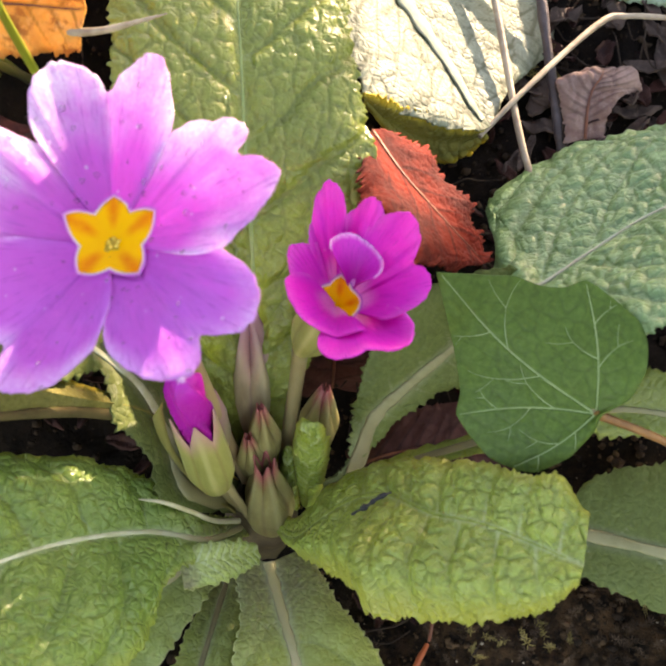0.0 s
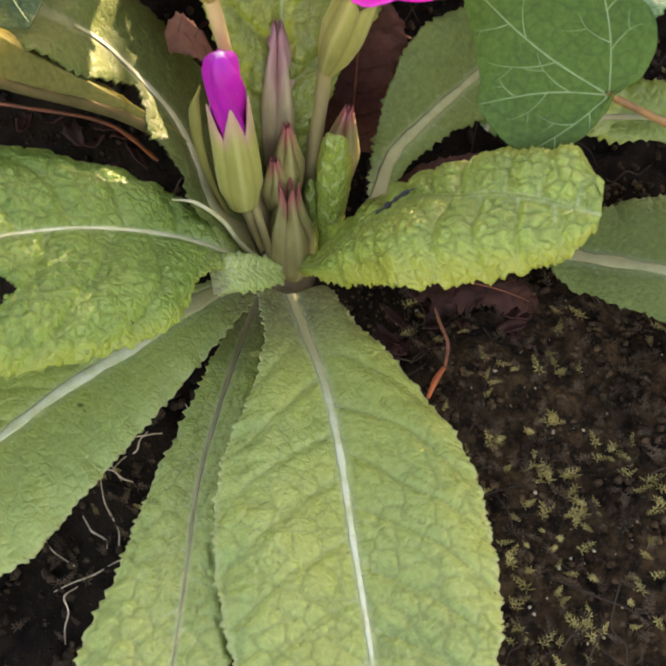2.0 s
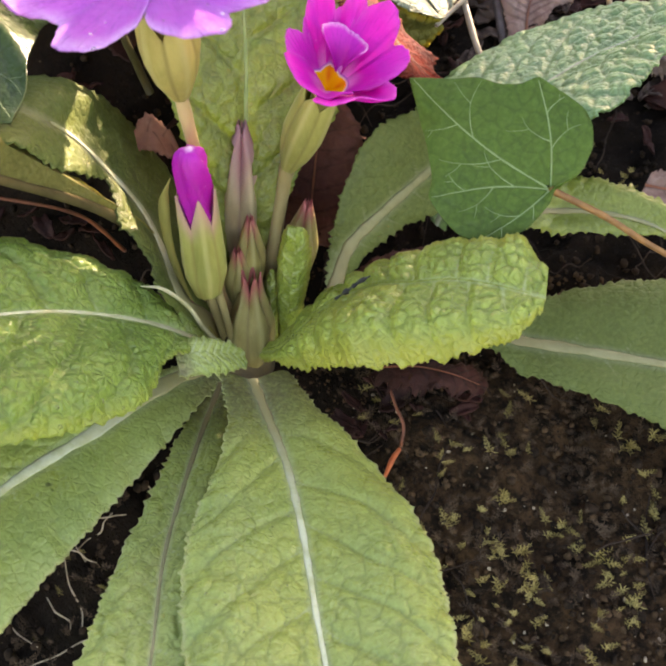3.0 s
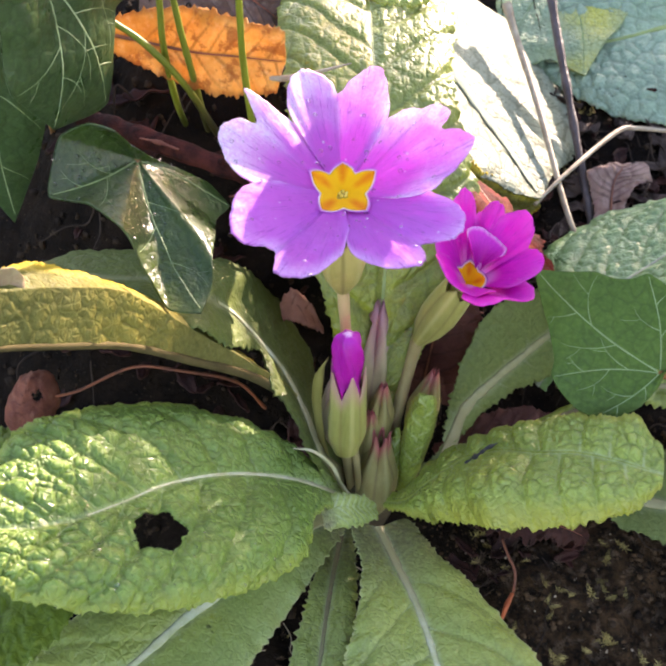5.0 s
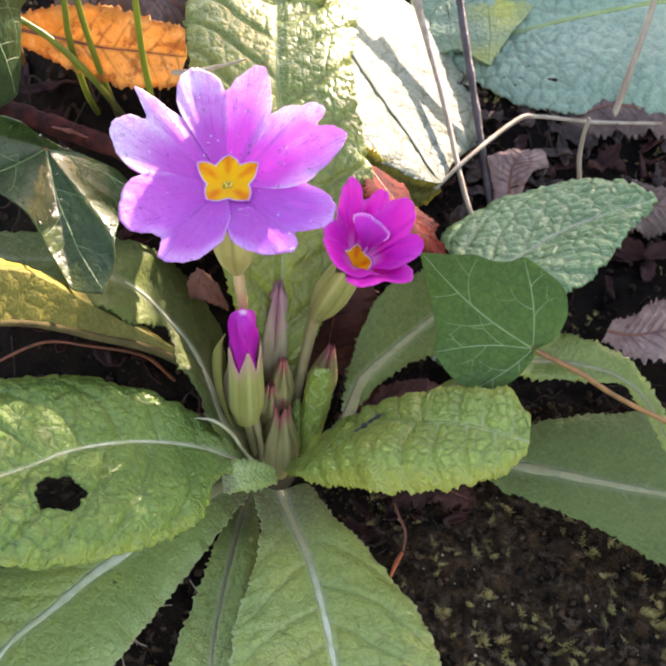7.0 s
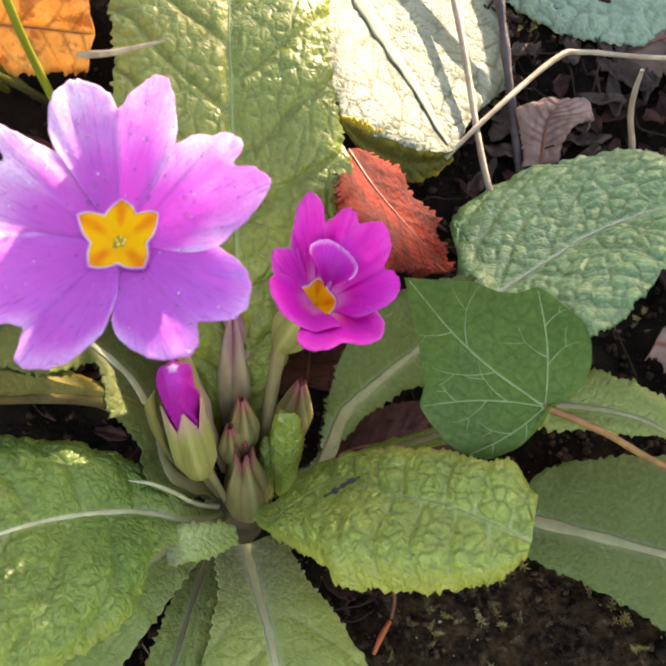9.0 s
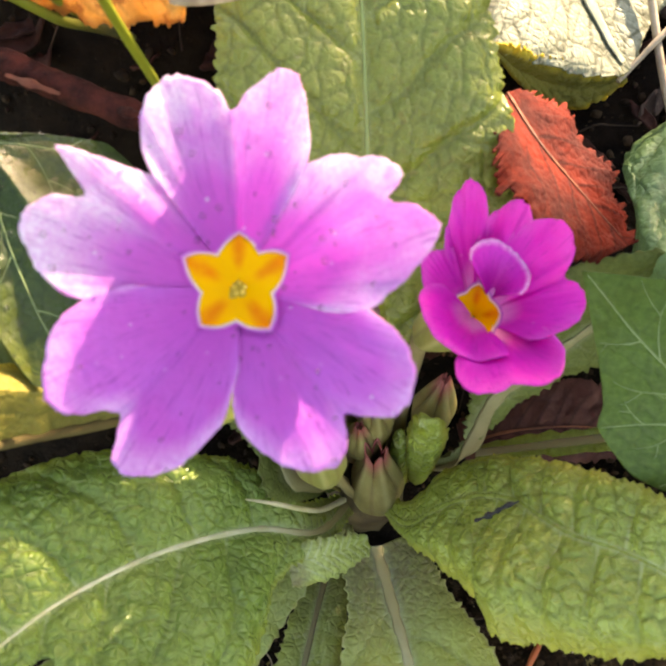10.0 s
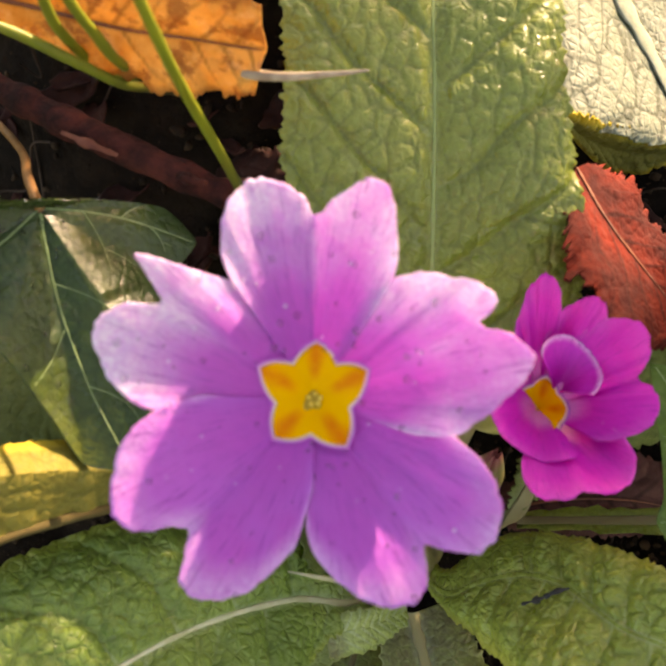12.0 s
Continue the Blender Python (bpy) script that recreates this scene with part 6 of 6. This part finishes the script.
def crumbs(count, x0, x1, y0, y1, low, high, mat, name, label, seed):
    x, y, z, r = scatter(count, x0, x1, y0, y1, seed)
    t = (1 + 5**0.5) / 2
    ico = unit(np.array([(-1, t, 0), (1, t, 0), (-1, -t, 0), (1, -t, 0), (0, -1, t), (0, 1, t), (0, -1, -t), (0, 1, -t), (t, 0, -1), (t, 0, 1), (-t, 0, -1), (-t, 0, 1)], float))
    tri = [(0, 11, 5), (0, 5, 1), (0, 1, 7), (0, 7, 10), (0, 10, 11), (1, 5, 9), (5, 11, 4), (11, 10, 2), (10, 7, 6), (7, 1, 8), (3, 9, 4), (3, 4, 2), (3, 2, 6), (3, 6, 8), (3, 8, 9), (4, 9, 5), (2, 4, 11), (6, 2, 10), (8, 6, 7), (9, 8, 1)]
    size = low + (high - low) * r.random(count) ** 3
    v = ico[None] * (1 + r.uniform(-0.35, 0.35, (count, 12, 1))) * size[:, None, None] * r.uniform(0.5, 1.0, (count, 1, 3)) + np.stack([x, y, z], -1)[:, None]
    faces = [(12 * k + a, 12 * k + b, 12 * k + c) for k in range(count) for a, b, c in tri]
    return tagged(mesh_object(name, v.reshape(-1, 3), faces, mat), label, "soil", kind="stuff")


crumbs(15000, -95, 100, -90, 130, 0.15, 1.15, CRUMB, "soil_crumbs", "loose dark crumbs of damp soil", 81)
crumbs(6000, 6, 92, -92, 14, 0.2, 0.85, LOAM, "loam_crumbs", "loose brown crumbs of loam", 89)
crumbs(420, 10, 90, -80, 8, 0.12, 0.4, STRAW, "grit", "fine pale grit sprinkled over the soil", 82)


def fibres(count, box, low, high, radius, mat, name, label, seed, rise=1.5):
    x, y, z, r = scatter(count, *box, seed)
    verts, faces = [], []
    for k in range(count):
        a = r.uniform(0, 6.28)
        long = r.uniform(low, high)
        steps = np.linspace(-0.5, 0.5, 5)
        px = x[k] + steps * long * math.cos(a) + r.normal(0, long * 0.035, 5)
        py = y[k] + steps * long * math.sin(a) + r.normal(0, long * 0.035, 5)
        pts = np.stack([px, py, ground_height(px, py) + 0.6 + np.abs(r.normal(0, rise, 5))], -1)
        v, f, _ = tube(pts, [radius * 0.6, radius, radius * 0.5], 5, 17)
        faces += [tuple(i + len(verts) for i in q) for q in f]
        verts += list(v)
    return tagged(mesh_object(name, verts, faces, mat), label, "plant debris", kind="stuff")


fibres(220, (-5, 90, -80, 110), 3, 16, 0.16, FIBRE, "root_fibres", "thin brown rootlets and fibres in the soil", 83)
fibres(34, (-30, 8, -60, -8), 4, 12, 0.13, STRAW, "pale_rootlets", "thin pale rootlets between the leaves", 84, 0.8)
fibres(22, (-60, 0, 0, 60), 5, 20, 0.2, FIBRE, "dark_stems", "dark broken stems in the shaded litter", 85, 3.0)


def litter(count, box, low, high, mat, label, seed):
    """Shreds of dead leaves and bark: small curled, torn plates heaped on the soil."""
    x, y, z, r = scatter(count, *box, seed)
    verts, faces = [], []
    for k in range(count):
        long, wide, a = r.uniform(low, high), r.uniform(0.18, 0.5), r.uniform(0, 6.28)
        tilt, roll, curl = r.normal(0, 0.4), r.normal(0, 0.6), r.uniform(0.3, 1.4)
        u, v = np.meshgrid(np.linspace(-0.5, 0.5, 9), np.linspace(-0.5, 0.5, 5), indexing="ij")
        taper = (1 - (2 * u) ** 2 * 0.8) * (1 + 0.25 * wave(u * 14 + v * 5, seed + k))
        px, py = u * long, v * taper * wide * long
        pz = curl * (v * 2) ** 2 * wide * long * 0.3 + 0.12 * long * wave(u * 5, seed + k + 1) + tilt * px + roll * py
        e = len(verts)
        verts += list(np.stack([x[k] + px * math.cos(a) - py * math.sin(a), y[k] + px * math.sin(a) + py * math.cos(a), z[k] + 0.12 * long + np.abs(pz)], -1).reshape(-1, 3))
        faces += [tuple(i + e for i in q) for q in grid_faces(9, 5)]
    return tagged(mesh_object("leaf_litter", verts, faces, mat, thick=0.25), label, "leaf litter", kind="stuff")


litter(90, (28, 92, 44, 84), 3, 8, LITTER, "torn brown shreds of dead leaves on the soil", 95)
litter(120, (24, 92, 36, 90), 3, 8, DARK_RED, "dark decayed shreds of dead leaves on the soil", 96)
litter(60, (-52, -10, 4, 46), 3, 8, DARK_RED, "dark decayed shreds of dead leaves in shade", 97)
litter(26, (16, 34, -12, 2), 2, 6, DARK_RED, "dark decayed shreds of dead leaves in shade", 98)


def moss(count, box, seed, size, clump, mat, label):
    r = np.random.default_rng(seed)
    verts, faces = [], []
    x0, x1, y0, y1 = box
    seats = np.stack([r.uniform(x0, x1, clump), r.uniform(y0, y1, clump)], -1)
    for k in range(count):
        c = seats[r.integers(clump)] + r.normal(0, 1.8, 2)
        base = np.array([c[0], c[1], float(ground_height(c[0], c[1])) + 0.9])
        lean = np.array([r.normal(0, 0.9), r.normal(0, 0.9), 0.8])
        lean /= np.linalg.norm(lean)
        grown = r.uniform(0.45, 1.1)
        tall = size * grown * 1.5
        for i in range(34):
            a = 2.4 * i + r.uniform(-0.3, 0.3)
            h = base + lean * tall * (i / 34)
            out = np.array([math.cos(a), math.sin(a), 0.55])
            long = size * grown * 0.5 * (1.1 - i / 44)
            w = np.array([-math.sin(a), math.cos(a), 0]) * long * 0.08
            tip = h + out * long
            midp = h + out * long * 0.5 + np.array([0, 0, 0.12 * long])
            e = len(verts)
            verts += [h, midp + w, tip, midp - w]
            faces += [(e, e + 1, e + 2), (e, e + 2, e + 3)]
    return tagged(mesh_object("moss", verts, faces, mat), label, "moss", kind="stuff")


fresh, dried = "tiny yellow-green moss shoots on bare soil", "dried brown moss matted over dark soil"
moss(380, (18, 84, -80, -4), 86, 1.8, 170, MOSS, fresh)
moss(120, (-40, 20, -80, 0), 87, 1.2, 30, MOSS, fresh)
moss(160, (30, 90, 20, 100), 88, 1.3, 40, MOSS, fresh)
moss(900, (12, 84, -80, 0), 97, 1.8, 600, MOSS_DRY, dried)
moss(300, (-40, 14, -80, -6), 98, 1.6, 200, MOSS_DRY, dried)


# ---- dew ----
def dew(count, parts, low, high, seed, seat=lambda c: True):
    """Drops standing on the given surfaces: flattened half balls, in one object."""
    r = np.random.default_rng(seed)
    ring = np.linspace(0, 2 * np.pi, 10, endpoint=False)
    verts, faces = [], []
    for ob in parts:
        used = {i for p in ob.data.polygons for i in p.vertices}
        seats = [v for v in ob.data.vertices if v.index in used and seat(np.array(v.co) / MM)]
        for k in r.integers(0, len(seats), count):
            v = seats[k]
            up = np.array(v.normal)
            if up[2] < 0:
                up = -up
            a = unit(np.cross(up, [0.3, 0.8, 0.2]))
            b = np.cross(up, a)
            size = low + (high - low) * r.random() ** 2
            c = np.array(v.co) / MM
            e = len(verts)
            for h, w in ((-0.15, 1.0), (0.25, 0.95), (0.5, 0.72), (0.66, 0.36)):
                verts += [c + up * h * size + w * size * (math.cos(q) * a + math.sin(q) * b) for q in ring]
            verts.append(c + up * 0.7 * size)
            faces += [tuple(i + e for i in q) for q in grid_faces(4, 10, True)]
            faces += [(e + 30 + k, e + 40, e + 30 + (k + 1) % 10) for k in range(10)]
    return tagged(mesh_object("dew_drops", verts, faces, DEW), "tiny clear dew drops standing on a plant", "dew", kind="stuff")


dew(46, [holed_leaf], 0.1, 0.28, 92, lambda c: c[1] < -26 and c[0] > -34)
dew(90, [ob for ob in glossy_ivy.children if ob.name.startswith("leaf")], 0.12, 0.36, 93, lambda c: c[0] < -28)
dew(22, [ob for ob in open_flower.children if ob.name.startswith("petal")], 0.1, 0.3, 94)
dew(40, [front_leaf], 0.08, 0.2, 95, lambda c: c[1] < -20)
dew(24, [curled_leaf], 0.08, 0.18, 96)
